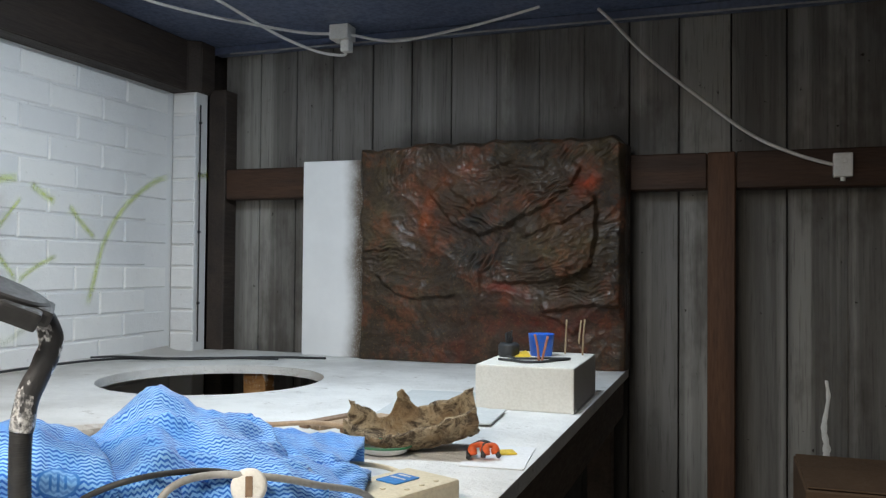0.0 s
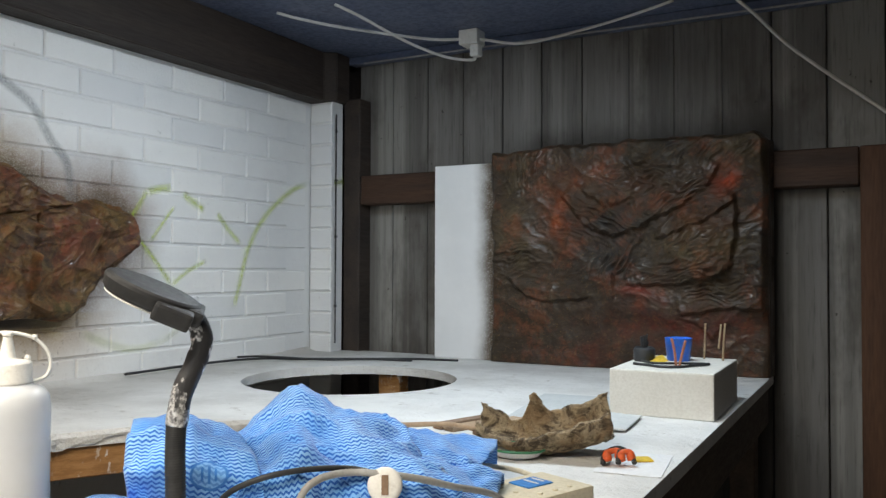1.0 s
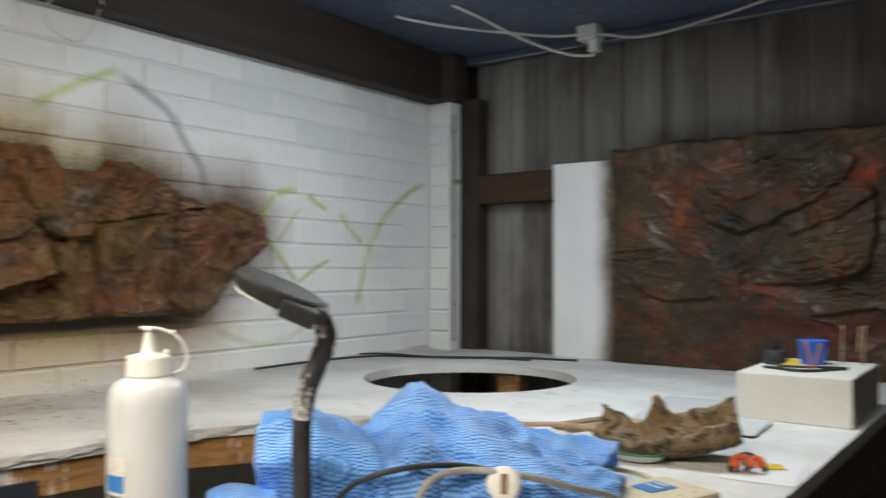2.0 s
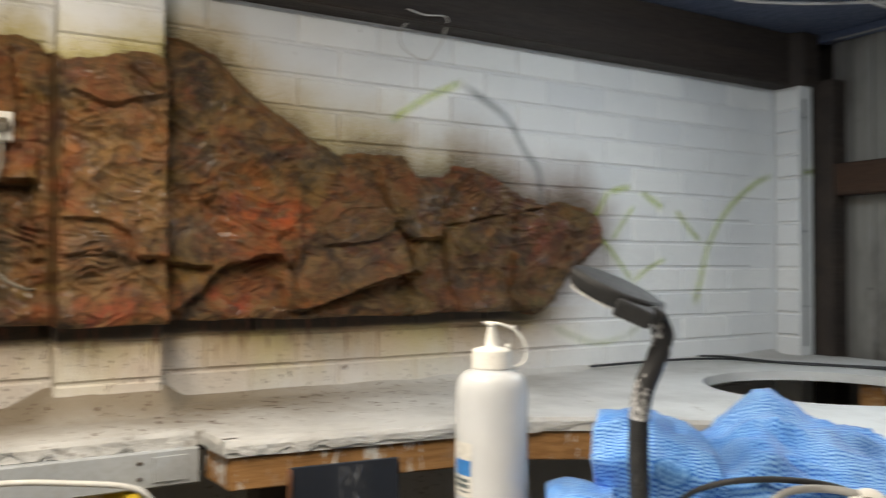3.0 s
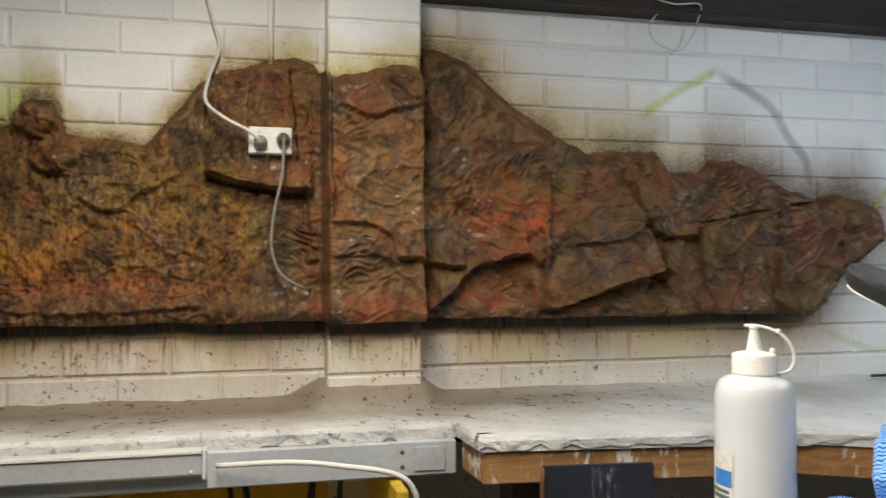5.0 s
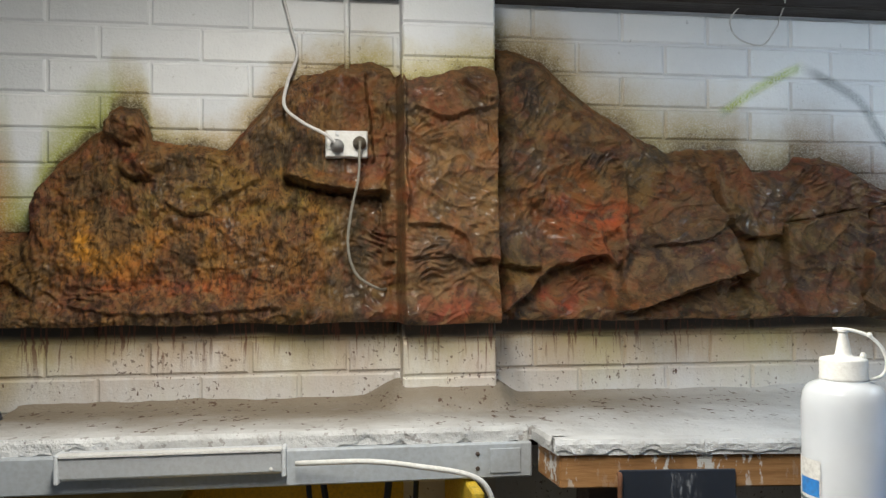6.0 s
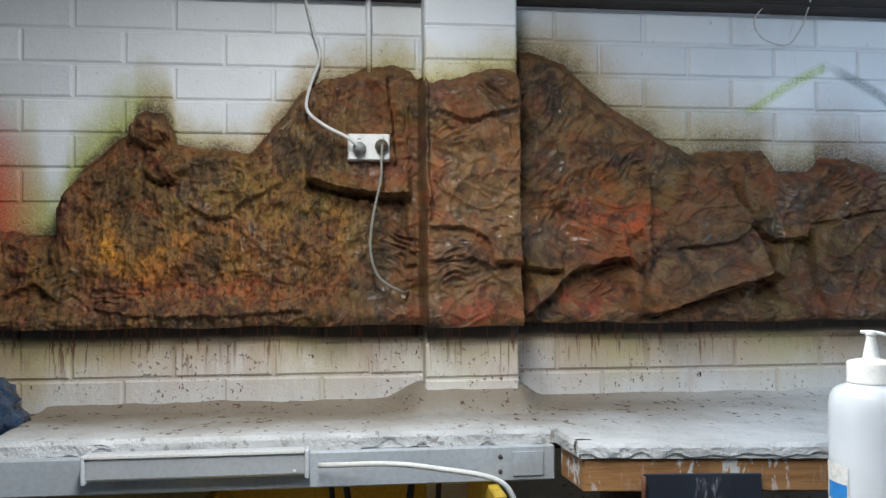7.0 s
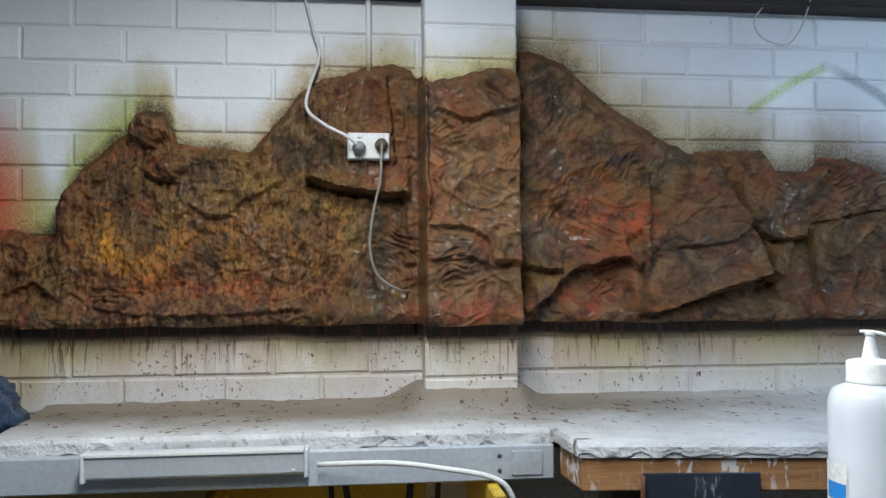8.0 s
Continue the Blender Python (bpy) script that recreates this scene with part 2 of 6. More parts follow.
def board_material():
    n = Nodes("weathered_board")
    rnd = n.random()
    grain = n.noise(26, 6, 0.65, n.mapped((1, 1, 0.03)))
    fine = n.noise(170, 3, 0.6, n.mapped((1, 1, 0.04)))
    blotch = n.noise(2.6, 5, 0.65, n.mapped((1.6, 1, 0.7)))
    color = n.mix(n.ramp(rnd, 0, 1), (0.105, 0.098, 0.090), (0.165, 0.156, 0.144))
    streak = n.noise(11, 3, 0.6, n.mapped((1, 1, 0.012)))
    color = n.mix(n.ramp(streak, 0.52, 0.66, 0, 0.75), color, (0.33, 0.32, 0.295))
    color = n.mix(n.ramp(grain, 0.4, 0.66, 0, 0.42), color, (0.25, 0.24, 0.228))
    color = n.mix(n.ramp(blotch, 0.47, 0.68, 0, 0.65), color, (0.055, 0.045, 0.037))
    color = n.mix(n.ramp(fine, 0.5, 0.75, 0, 0.5), color, (0.05, 0.045, 0.04))
    color = n.mix(n.ramp(n.noise(30, 3, 0.7), 0.70, 0.74), color, (0.03, 0.025, 0.02))
    # dark overspray above the sculpted panel
    x, y, z = n.split()
    ragged = n.math("MULTIPLY", n.math("SUBTRACT", n.noise(6, 4), 0.5), 0.10)
    over = n.ramp(n.math("ADD", n.math("SUBTRACT", z, EYE + 0.43), ragged), 0.0, 0.13, 0.75, 0.0)
    color = n.mix(n.math("MULTIPLY", over, n.math("MULTIPLY", n.ramp(x, -1.32, -1.12), n.ramp(x, -0.22, -0.36))), color, (0.022, 0.018, 0.016))
    n.bump(n.math("ADD", grain, fine), 0.5, 0.003)
    return n.done(color, n.ramp(grain, 0.3, 0.7, 0.6, 0.85), 0, 0.3)


BOARD = board_material()
STUD = worn("dark_stained_hardwood", (0.060, 0.026, 0.013), (0.115, 0.052, 0.025), 5, 60, 0.7, 0.5, stretch=(3, 3, 0.25), dirt=(0.03, 0.018, 0.012), dirty=0.6, depth=0.003)
NOGGING = worn("dark_stained_nogging", (0.035, 0.018, 0.011), (0.068, 0.032, 0.017), 5, 60, 0.7, 0.5, stretch=(0.25, 3, 3), dirt=(0.025, 0.016, 0.012), dirty=0.7, depth=0.003)
BEARER = worn("dark_bearer", (0.028, 0.021, 0.018), (0.052, 0.037, 0.029), 4, 50, 0.7, 0.5, stretch=(3, 0.25, 3), dirt=(0.02, 0.016, 0.014), dirty=0.6, depth=0.003)
CEILING = worn("dark_painted_ceiling", (0.095, 0.118, 0.19), (0.135, 0.162, 0.25), 3, 60, 0.42, 0.06, dirt=(0.03, 0.03, 0.035))
CONCRETE = worn("concrete_floor", (0.13, 0.127, 0.12), (0.19, 0.185, 0.175), 3, 90, 0.8, 0.4)
PLAIN_WALL = worn("plain_wall", (0.22, 0.22, 0.215), (0.28, 0.28, 0.27), 2, 80, 0.7, 0.3)


def plaster_material():
    n = Nodes("painted_plaster_top")
    x, y, z = n.split()
    wide, fine = n.noise(4, 6, 0.6), n.noise(140, 3)
    color = n.mix(n.ramp(wide, 0.35, 0.7), (0.76, 0.76, 0.75), (0.58, 0.575, 0.56))
    # brown dust and dribbles close to the brick wall
    near = n.ramp(n.math("ADD", n.math("MULTIPLY", x, -1), n.math("MULTIPLY", n.noise(7, 4), 0.25)), 1.78, 2.10)
    left = n.ramp(y, 1.35, 0.5, 0.25, 1.0)
    color = n.mix(n.math("MULTIPLY", n.math("MULTIPLY", near, left), 0.95), color, (0.25, 0.20, 0.14))
    drops = n.ramp(n.noise(48, 3, 0.6, n.mapped((0.6, 1, 1))), 0.62, 0.65)
    color = n.mix(n.math("MULTIPLY", n.math("MULTIPLY", drops, n.ramp(x, -1.55, -1.85)), n.ramp(y, 1.6, 0.9)), color, (0.11, 0.065, 0.04))
    color = n.mix(n.ramp(n.noise(21, 5, 0.75), 0.60, 0.70, 0, 0.6), color, (0.34, 0.31, 0.28))
    n.bump(n.math("ADD", n.math("MULTIPLY", n.noise(14, 5), 4.0), fine), 0.7, 0.005)
    return n.done(color, n.ramp(wide, 0.3, 0.7, 0.5, 0.75), 0, 0.35)


PLASTER = plaster_material()

# ---- shell ----
floor = part("floor", box(-2.4, 3.0, -3.2, 3.1, -0.1, 0.0), CONCRETE)
tagged(floor, "grey concrete floor of the workshop", "floor", kind="structure")
ceiling = part("ceiling", box(-2.4, 3.0, -3.2, 3.1, CEIL_Z, CEIL_Z + 0.1), CEILING)
tagged(ceiling, "dark blue-grey painted board ceiling", "ceiling", kind="structure")
plate = part("top_plate", box(-1.97, 3.0, 2.83, 2.884, CEIL_Z - 0.03, CEIL_Z - 0.001, 0.003), CEILING)
tagged(plate, "dark blue painted plate along the ceiling edge", "timber plate", kind="structure")
edge_strip = part("ceiling_trim", box(-1.888, 3.0, 2.822, 2.829, CEIL_Z - 0.036, CEIL_Z - 0.030, 0.001), worn("grey_white_trim", (0.28, 0.28, 0.28), (0.40, 0.40, 0.39), 9, 120, 0.6, 0.2, dirt=(0.16, 0.15, 0.14), dirty=0.6))
tagged(edge_strip, "thin pale trim along the ceiling edge", "trim", kind="structure")
wall_west = thing("wall_west", "white painted brick wall with paint overspray", "wall", kind="structure")
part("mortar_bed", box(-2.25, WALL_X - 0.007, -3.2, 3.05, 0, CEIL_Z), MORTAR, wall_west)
wall_north = thing("wall_north", "wall of grey weathered vertical timber boards", "wall", kind="structure")
part("backing", box(-2.08, 3.0, 2.95, 3.05, 0, CEIL_Z), BEARER, wall_north)
wall_east = part("wall_east", box(3.0, 3.1, -3.2, 3.05, 0, CEIL_Z), PLAIN_WALL)
tagged(wall_east, "plain grey wall of the workshop", "wall", kind="structure")
wall_south = part("wall_south", box(-2.25, -1.15, -3.2, -3.1, 0, CEIL_Z), PLAIN_WALL)
box_bm = box(0.25, 3.0, -3.2, -3.1, 0, CEIL_Z)
tagged(wall_south, "plain grey wall beside the open doorway", "wall", kind="structure")
wall_south_far = part("wall_south_far", box_bm, PLAIN_WALL)
tagged(wall_south_far, "plain grey wall beside the open doorway", "wall", kind="structure")

bearer = part("ceiling_beam", prism([(-2.2, -3.1), (-2.0, -3.1), (-2.0, 2.70), (-1.955, 2.73), (-1.955, 2.82), (-2.2, 2.82)], EYE + 0.682, CEIL_Z - 0.001, 0.004), BEARER)
tagged(bearer, "dark timber beam along the top of the brick wall", "beam", kind="structure")
for x0, x1, label in ((-1.968, -1.89, "dark stained corner stud beside the brick pier"), (-0.062, 0.024, "brown stained hardwood stud of the timber wall"), (-1.02, -0.94, "brown stained hardwood stud of the timber wall"), (0.95, 1.03, "brown stained hardwood stud of the timber wall")):
    stud = part("wall_stud", box(x0, x1, STUD_Y, BOARD_Y, 0, (EYE + 0.70 if x0 < -1.5 else EYE + 0.381), 0.004), BEARER if x0 < -1.5 else STUD)
    tagged(stud, label, "stud", kind="structure")
for x0, x1 in ((-1.888, -1.022), (-0.938, -0.064), (0.026, 0.948)):
    nog = part("wall_nogging", box(x0, x1, STUD_Y + 0.006, BOARD_Y, EYE + 0.262, EYE + 0.381, 0.004), NOGGING)
    tagged(nog, "dark stained horizontal rail between studs", "timber rail", kind="structure")

# ---- bench ----
BENCH_TOP = [(-2.078, -0.73), (-1.70, -0.70), (-1.69, 0.43), (-1.54, 0.44), (-1.46, 1.09), (-1.36, 1.27), (-1.20, 1.43), (-1.03, 1.55), (-0.90, 1.56),
             (-0.89, 0.32), (-0.315, 0.32), (-0.315, 2.83), (-1.87, 2.83), (-1.97, 2.79), (-1.97, 2.73), (-2.078, 2.72)]
HOLE = (-1.44, 2.09, 0.325)


def slab(outline, hole, z0, z1):
    """A plate with a round hole through it."""
    bm = bmesh.new()
    rim = [(hole[0] + hole[2] * math.cos(a), hole[1] + hole[2] * math.sin(a)) for a in (2 * math.pi * i / 56 for i in range(56))]
    edges = []
    for loop in (outline, rim):
        vs = [bm.verts.new((x, y, z0)) for x, y in loop]
        edges += [bm.edges.new((a, b)) for a, b in zip(vs, vs[1:] + vs[:1])]
    bmesh.ops.triangle_fill(bm, edges=edges, use_beauty=True)
    made = bmesh.ops.extrude_face_region(bm, geom=bm.faces[:])
    for v in made["geom"]:
        if isinstance(v, bmesh.types.BMVert):
            v.co.z = z1
    return bm


bench = thing("workbench", "L-shaped bench with rough white plaster top and round hole", "workbench")
part("top", slab(BENCH_TOP, HOLE, BENCH_Z - 0.028, BENCH_Z), PLASTER, bench)

# ---- sculpted crusts ----
def crust_material(name, gloss, streak, cool, moss_to, stain, shine):
    n = Nodes(name)
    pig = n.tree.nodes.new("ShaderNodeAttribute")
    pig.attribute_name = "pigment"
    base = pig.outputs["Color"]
    x, y, z = n.split()
    moss = n.ramp(y, moss_to + 0.08, moss_to - 0.08)
    mid, fine = n.noise(24, 6, 0.7, distort=0.8), n.noise(150, 4, 0.7)
    runs = n.noise(34, 4, 0.65, n.mapped((1, 1, 0.12)))
    color = n.mix(n.ramp(n.noise(9, 5, 0.7), 0.48, 0.64, 0, 0.55), base, n.mix(0.5, base, (0.30, 0.075, 0.03)))
    color = n.mix(n.ramp(n.noise(13, 5, 0.7, n.mapped((1.3, 1.3, 1))), 0.52, 0.66, 0, 0.6), color, n.mix(0.6, base, cool))
    color = n.mix(n.ramp(mid, 0.46, 0.62, 0, 0.75), color, n.mix(0.65, base, (0.024, 0.016, 0.012)))
    color = n.mix(n.math("MULTIPLY", n.math("MULTIPLY", n.ramp(runs, 0.54, 0.64), streak), moss), color, n.mix(0.6, base, (0.42, 0.27, 0.10)))
    color = n.mix(n.ramp(fine, 0.56, 0.70, 0, 0.6), color, n.mix(0.55, base, (0.38, 0.22, 0.07)))
    grain = n.noise(85, 5, 0.8, n.mapped((1, 1, 0.34)), 0.6)
    color = n.mix(n.math("MULTIPLY", moss, n.ramp(grain, 0.55, 0.66, 0, 0.8)), color, n.mix(0.5, base, (0.44, 0.20, 0.035)))
    color = n.mix(n.math("MULTIPLY", moss, n.ramp(grain, 0.51, 0.38, 0, 0.85)), color, (0.030, 0.017, 0.009))
    color = n.mix(n.ramp(n.noise(75, 5, 0.8), 0.56, 0.68, 0, 0.8), color, (0.018, 0.012, 0.009))
    ridge = n.tree.nodes.new("ShaderNodeTexNoise")
    ridge.noise_type = "RIDGED_MULTIFRACTAL"
    n.link(n.mapped((1, 1, 1.3)), ridge.inputs["Vector"])
    ridge.inputs["Scale"].default_value, ridge.inputs["Detail"].default_value, ridge.inputs["Distortion"].default_value = 14, 1, 1.4
    wet = n.ramp(n.noise(4.5, 3, 0.6), 0.46, 0.66, 0.10, 0.8)
    folds = n.math("MULTIPLY", n.math("ADD", n.math("MULTIPLY", ridge.outputs["Fac"], 0.7), n.math("MULTIPLY", n.noise(30, 2, 0.5, distort=2.0), 0.45)), wet)
    rough = n.math("MULTIPLY", n.math("ADD", n.noise(80, 4, 0.7), n.math("MULTIPLY", grain, n.math("MULTIPLY", moss, 2.0))), 0.75)
    n.bump(n.math("ADD", folds, rough), 0.5, 0.008)
    n.bsdf.inputs["Coat Roughness"].default_value = 0.2
    n.link(n.ramp(n.noise(6, 4, 0.65), 0.47, 0.62, 0.0, 0.38), n.bsdf.inputs["Coat Weight"])
    color = n.mix(1.0, color, stain, "MULTIPLY")
    return n.done(color, n.ramp(n.noise(7, 4, 0.7), 0.38, 0.62, gloss, gloss + 0.3), 0, shine)


def wave(x, y, seed):
    """Gradient noise in the plane, for whole arrays."""
    xi, yi = np.floor(x).astype(np.int64), np.floor(y).astype(np.int64)
    fx, fy = x - xi, y - yi

    def corner(dx, dy):
        k = (xi + dx) * 374761393 + (yi + dy) * 668265263 + seed * 974711
        k = ((k ^ (k >> 13)) * 1274126177) & 0xFFFFFFF
        a = (k ^ (k >> 11)) % 4096 * (2 * math.pi / 4096)
        return np.cos(a) * (fx - dx) + np.sin(a) * (fy - dy)
    sx, sy = fx ** 3 * (fx * (fx * 6 - 15) + 10), fy ** 3 * (fy * (fy * 6 - 15) + 10)
    low = corner(0, 0) * (1 - sx) + corner(1, 0) * sx
    high = corner(0, 1) * (1 - sx) + corner(1, 1) * sx
    return 1.41 * (low * (1 - sy) + high * sy)


def ease(a, b, x):
    t = np.clip((x - a) / (b - a), 0, 1)
    return t * t * (3 - 2 * t)


def bump_at(u, z, u0, z0, ru, rz):
    return np.exp(-((u - u0) / ru) ** 2 - ((z - z0) / rz) ** 2)


def creased(u, z, folds):
    """Folds: each line lifts the skin on its left side and drops it on the other."""
    total = np.zeros_like(u)
    jitter = 0.005 * wave(u * 25, z * 25, 3) + 0.0025 * wave(u * 70, z * 70, 5)
    for lift, wide, line in folds:
        best = np.zeros_like(u)
        for (x0, y0), (x1, y1) in zip(line, line[1:]):
            dx, dy = x1 - x0, y1 - y0
            length = math.hypot(dx, dy)
            a = ((u - x0) * dx + (z - y0) * dy) / length
            s = ((z - y0) * dx - (u - x0) * dy) / length + jitter
            inside = ease(-0.02, 0.0, a) * (1 - ease(length, length + 0.02, a))
            up = np.exp(-np.maximum(s, 0) / (2.2 * wide)) * ease(-0.001, 0.006, s)
            down = -0.5 * np.exp(np.minimum(s, 0) / (1.5 * wide)) * ease(0.0, 0.006, -s)
            v = inside * lift * np.where(s > 0, up, down)
            best = np.where(np.abs(v) > np.abs(best), v, best)
        total += best
    return total


def crumpled(u, z, seed, size, sharp=1.0):
    """Cloth set in glue: broad swells with sharp ridges at three scales."""
    wu, wz = u + 0.05 * wave(u * 4, z * 4, seed), z + 0.05 * wave(u * 4, z * 4, seed + 9)
    total = sharp * (0.42 * np.maximum(0, 1 - np.abs(wave(wu * 8, wz * 11, seed + 70)) * 9) + 0.30 * np.maximum(0, 1 - np.abs(wave(wu * 17 + wz * 6, wz * 21, seed + 71)) * 7))
    for k, amp in ((4.5, 1.0), (10, 0.45), (23, 0.22), (52, 0.11)):
        r = 1 - np.abs(wave(wu * k, wz * k * 1.25, seed + int(k))) * 2.0
        total += amp * r * np.abs(r)
    return size * total


def wrinkled(u, z, patches, seed):
    """Patches of fine sharp wrinkles, each with its own run."""
    total = np.zeros_like(u)
    for i, (u0, z0, ru, rz, turned, pitch, amp) in enumerate(patches):
        mask = np.exp(-((u - u0) / ru) ** 2 - ((z - z0) / rz) ** 2)
        c, s = math.cos(radians(turned)), math.sin(radians(turned))
        a, b = (u - u0) * c + (z - z0) * s, (z - z0) * c - (u - u0) * s
        b = b + 0.02 * wave(a * 14, b * 14, seed + i) + 0.6 * a * a
        r = 1 - np.abs(wave(a / pitch * 0.28 + 7, b / pitch, seed + 3 * i)) * 2.6
        total += amp * mask * np.maximum(r, -0.3)
    return total


def plates(u, z, sheets):
    """Flat flaps of stiff sheet: convex outlines lifted off the skin and tilted."""
    total = np.zeros_like(u)
    for lift, tu, tz, outline in sheets:
        cx, cz = sum(p[0] for p in outline) / len(outline), sum(p[1] for p in outline) / len(outline)
        d = np.full_like(u, -9.0)
        for (x0, y0), (x1, y1) in zip(outline, outline[1:] + outline[:1]):
            length = math.hypot(x1 - x0, y1 - y0)
            side = ((x1 - x0) * (z - y0) - (y1 - y0) * (u - x0)) / length
            sign = (x1 - x0) * (cz - y0) - (y1 - y0) * (cx - x0)
            d = np.maximum(d, -side if sign > 0 else side)
        d = d + 0.005 * wave(u * 30, z * 30, 17)
        total += (1 - ease(-0.003, 0.004, d)) * np.maximum(0.0, lift + tu * (u - cx) + tz * (z - cz))
    return total


def pigment(u, z, base, blobs, seed, sponge=1.0):
    c = np.ones(u.shape + (3,)) * np.array(base)
    ju, jz = u + 0.045 * wave(u * 9, z * 9, seed) + 0.012 * wave(u * 40, z * 40, seed + 1), z + 0.045 * wave(u * 9, z * 9, seed + 4) + 0.012 * wave(u * 40, z * 40, seed + 5)
    for i, (x, y, rx, ry, color, strength) in enumerate(blobs):
        f = np.exp(-((ju - x) / rx) ** 2 - ((jz - y) / ry) ** 2) * strength * (0.85 + 0.8 * wave(u * 22, z * 22, seed + i))
        f = np.clip(f, 0, 1)[..., None]
        c = c * (1 - f) + np.array(color) * f
    for k, color, most in ((5, OLIVE, 0.40), (7, COAL, 0.6), (11, BRICK_RED, 0.38), (19, NEAR_BLACK, 0.5), (31, KHAKI, 0.6)):      # sponged-on patches
        f = sponge * most * ease(0.12, 0.42, wave(ju * k, jz * k * 1.3, seed + 50 + k) + 0.3 * wave(u * k * 6, z * k * 6, seed + 51 + k))[..., None]
        c = c * (1 - f) + np.array(color) * f
    return c


def relief(name, x, y, z, colors, material):
    """A skin over a grid of points, with its pigment stored at them."""
    nu, nv = x.shape
    i, j = np.meshgrid(np.arange(nu - 1), np.arange(nv - 1), indexing="ij")
    a = (i * nv + j).ravel()
    quads = np.stack((a, a + nv, a + nv + 1, a + 1), 1)
    mesh = bpy.data.meshes.new(name)
    mesh.from_pydata(np.stack((x, y, z), -1).reshape(-1, 3).tolist(), [], quads.tolist())
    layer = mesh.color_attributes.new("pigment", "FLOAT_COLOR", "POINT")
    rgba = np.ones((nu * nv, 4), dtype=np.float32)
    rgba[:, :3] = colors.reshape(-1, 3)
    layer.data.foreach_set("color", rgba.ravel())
    mesh.polygons.foreach_set("use_smooth", [True] * len(mesh.polygons))
    mesh.materials.append(material)
    return new(name, mesh)


OCHRE, RUST, RED, COAL, OLIVE, UMBER, KHAKI, GREEN = (0.40, 0.185, 0.03), (0.33, 0.070, 0.024), (0.22, 0.042, 0.026), (0.036, 0.033, 0.034), (0.11, 0.088, 0.025), (0.058, 0.034, 0.023), (0.15, 0.105, 0.058), (0.24, 0.22, 0.075)
PLUM, NEAR_BLACK, BRICK_RED = (0.050, 0.030, 0.036), (0.018, 0.014, 0.012), (0.13, 0.042, 0.024)
DEEP_FOLDS = [
    (0.048, 0.024, [(0.446, -0.110), (0.512, -0.060), (0.563, -0.010), (0.637, 0.016), (0.705, 0.024), (0.724, 0.003)]),
    (0.055, 0.040, [(0.741, -0.114), (0.862, -0.084), (0.985, -0.041), (1.078, -0.012), (1.105, -0.030)]),
    (0.055, 0.022, [(-0.090, 0.216), (-0.021, 0.197), (0.063, 0.183), (0.142, 0.184)]),
    (0.030, 0.018, [(0.360, 0.018), (0.396, 0.014), (0.439, 0.004), (0.527, -0.005)]),
    (0.030, 0.020, [(1.041, 0.116), (1.070, 0.085), (1.103, 0.074), (1.195, 0.077)]),
]
UPRIGHT_FOLDS = [
    (0.026, 0.018, [(0.119, 0.275), (0.112, 0.345), (0.098, 0.473)]), (0.022, 0.016, [(0.142, 0.184), (0.146, 0.09), (0.140, 0.02)]),
    (0.020, 0.014, [(0.196, 0.12), (0.195, 0.205), (0.190, 0.318), (0.186, 0.432)]), (0.016, 0.012, [(0.431, -0.121), (0.427, -0.04), (0.425, 0.0)]),
    (0.012, 0.020, [(0.765, 0.0), (0.772, 0.12), (0.774, 0.239)]), (0.022, 0.020, [(0.996, 0.249), (1.030, 0.17), (1.041, 0.123)]),
]
SMALL_FOLDS = [
    (0.020, 0.016, [(0.203, 0.099), (0.274, 0.100), (0.331, 0.071), (0.342, 0.022)]), (0.016, 0.012, [(0.203, 0.022), (0.288, 0.029), (0.345, 0.0)]),
    (0.018, 0.012, [(0.218, 0.376), (0.260, 0.358), (0.304, 0.358), (0.398, 0.386)]), (0.014, 0.010, [(0.333, 0.449), (0.376, 0.407), (0.412, 0.393)]),
    (0.016, 0.012, [(-0.373, 0.150), (-0.330, 0.126), (-0.293, 0.130), (-0.239, 0.171), (-0.158, 0.209)]), (0.026, 0.014, [(-0.478, 0.232), (-0.455, 0.216), (-0.420, 0.216), (-0.393, 0.242)]),
    (0.018, 0.014, [(-0.516, 0.315), (-0.472, 0.298), (-0.426, 0.323)]), (0.020, 0.024, [(0.848, 0.050), (0.930, 0.055), (0.986, 0.068), (1.041, 0.123)]),
    (0.006, 0.020, [(0.566, 0.319), (0.690, 0.314), (0.821, 0.323)]),
]
HEM_FOLDS = [
    (0.016, 0.012, [(-0.607, -0.090), (-0.520, -0.104), (-0.424, -0.112), (-0.265, -0.111), (-0.103, -0.095)]), (0.018, 0.012, [(-0.785, -0.056), (-0.735, -0.029), (-0.684, -0.070)]),
    (0.014, 0.010, [(0.997, -0.041), (1.032, -0.072), (1.103, -0.034)]), (0.012, 0.010, [(0.75, -0.134), (1.0, -0.138), (1.31, -0.134)]),
]
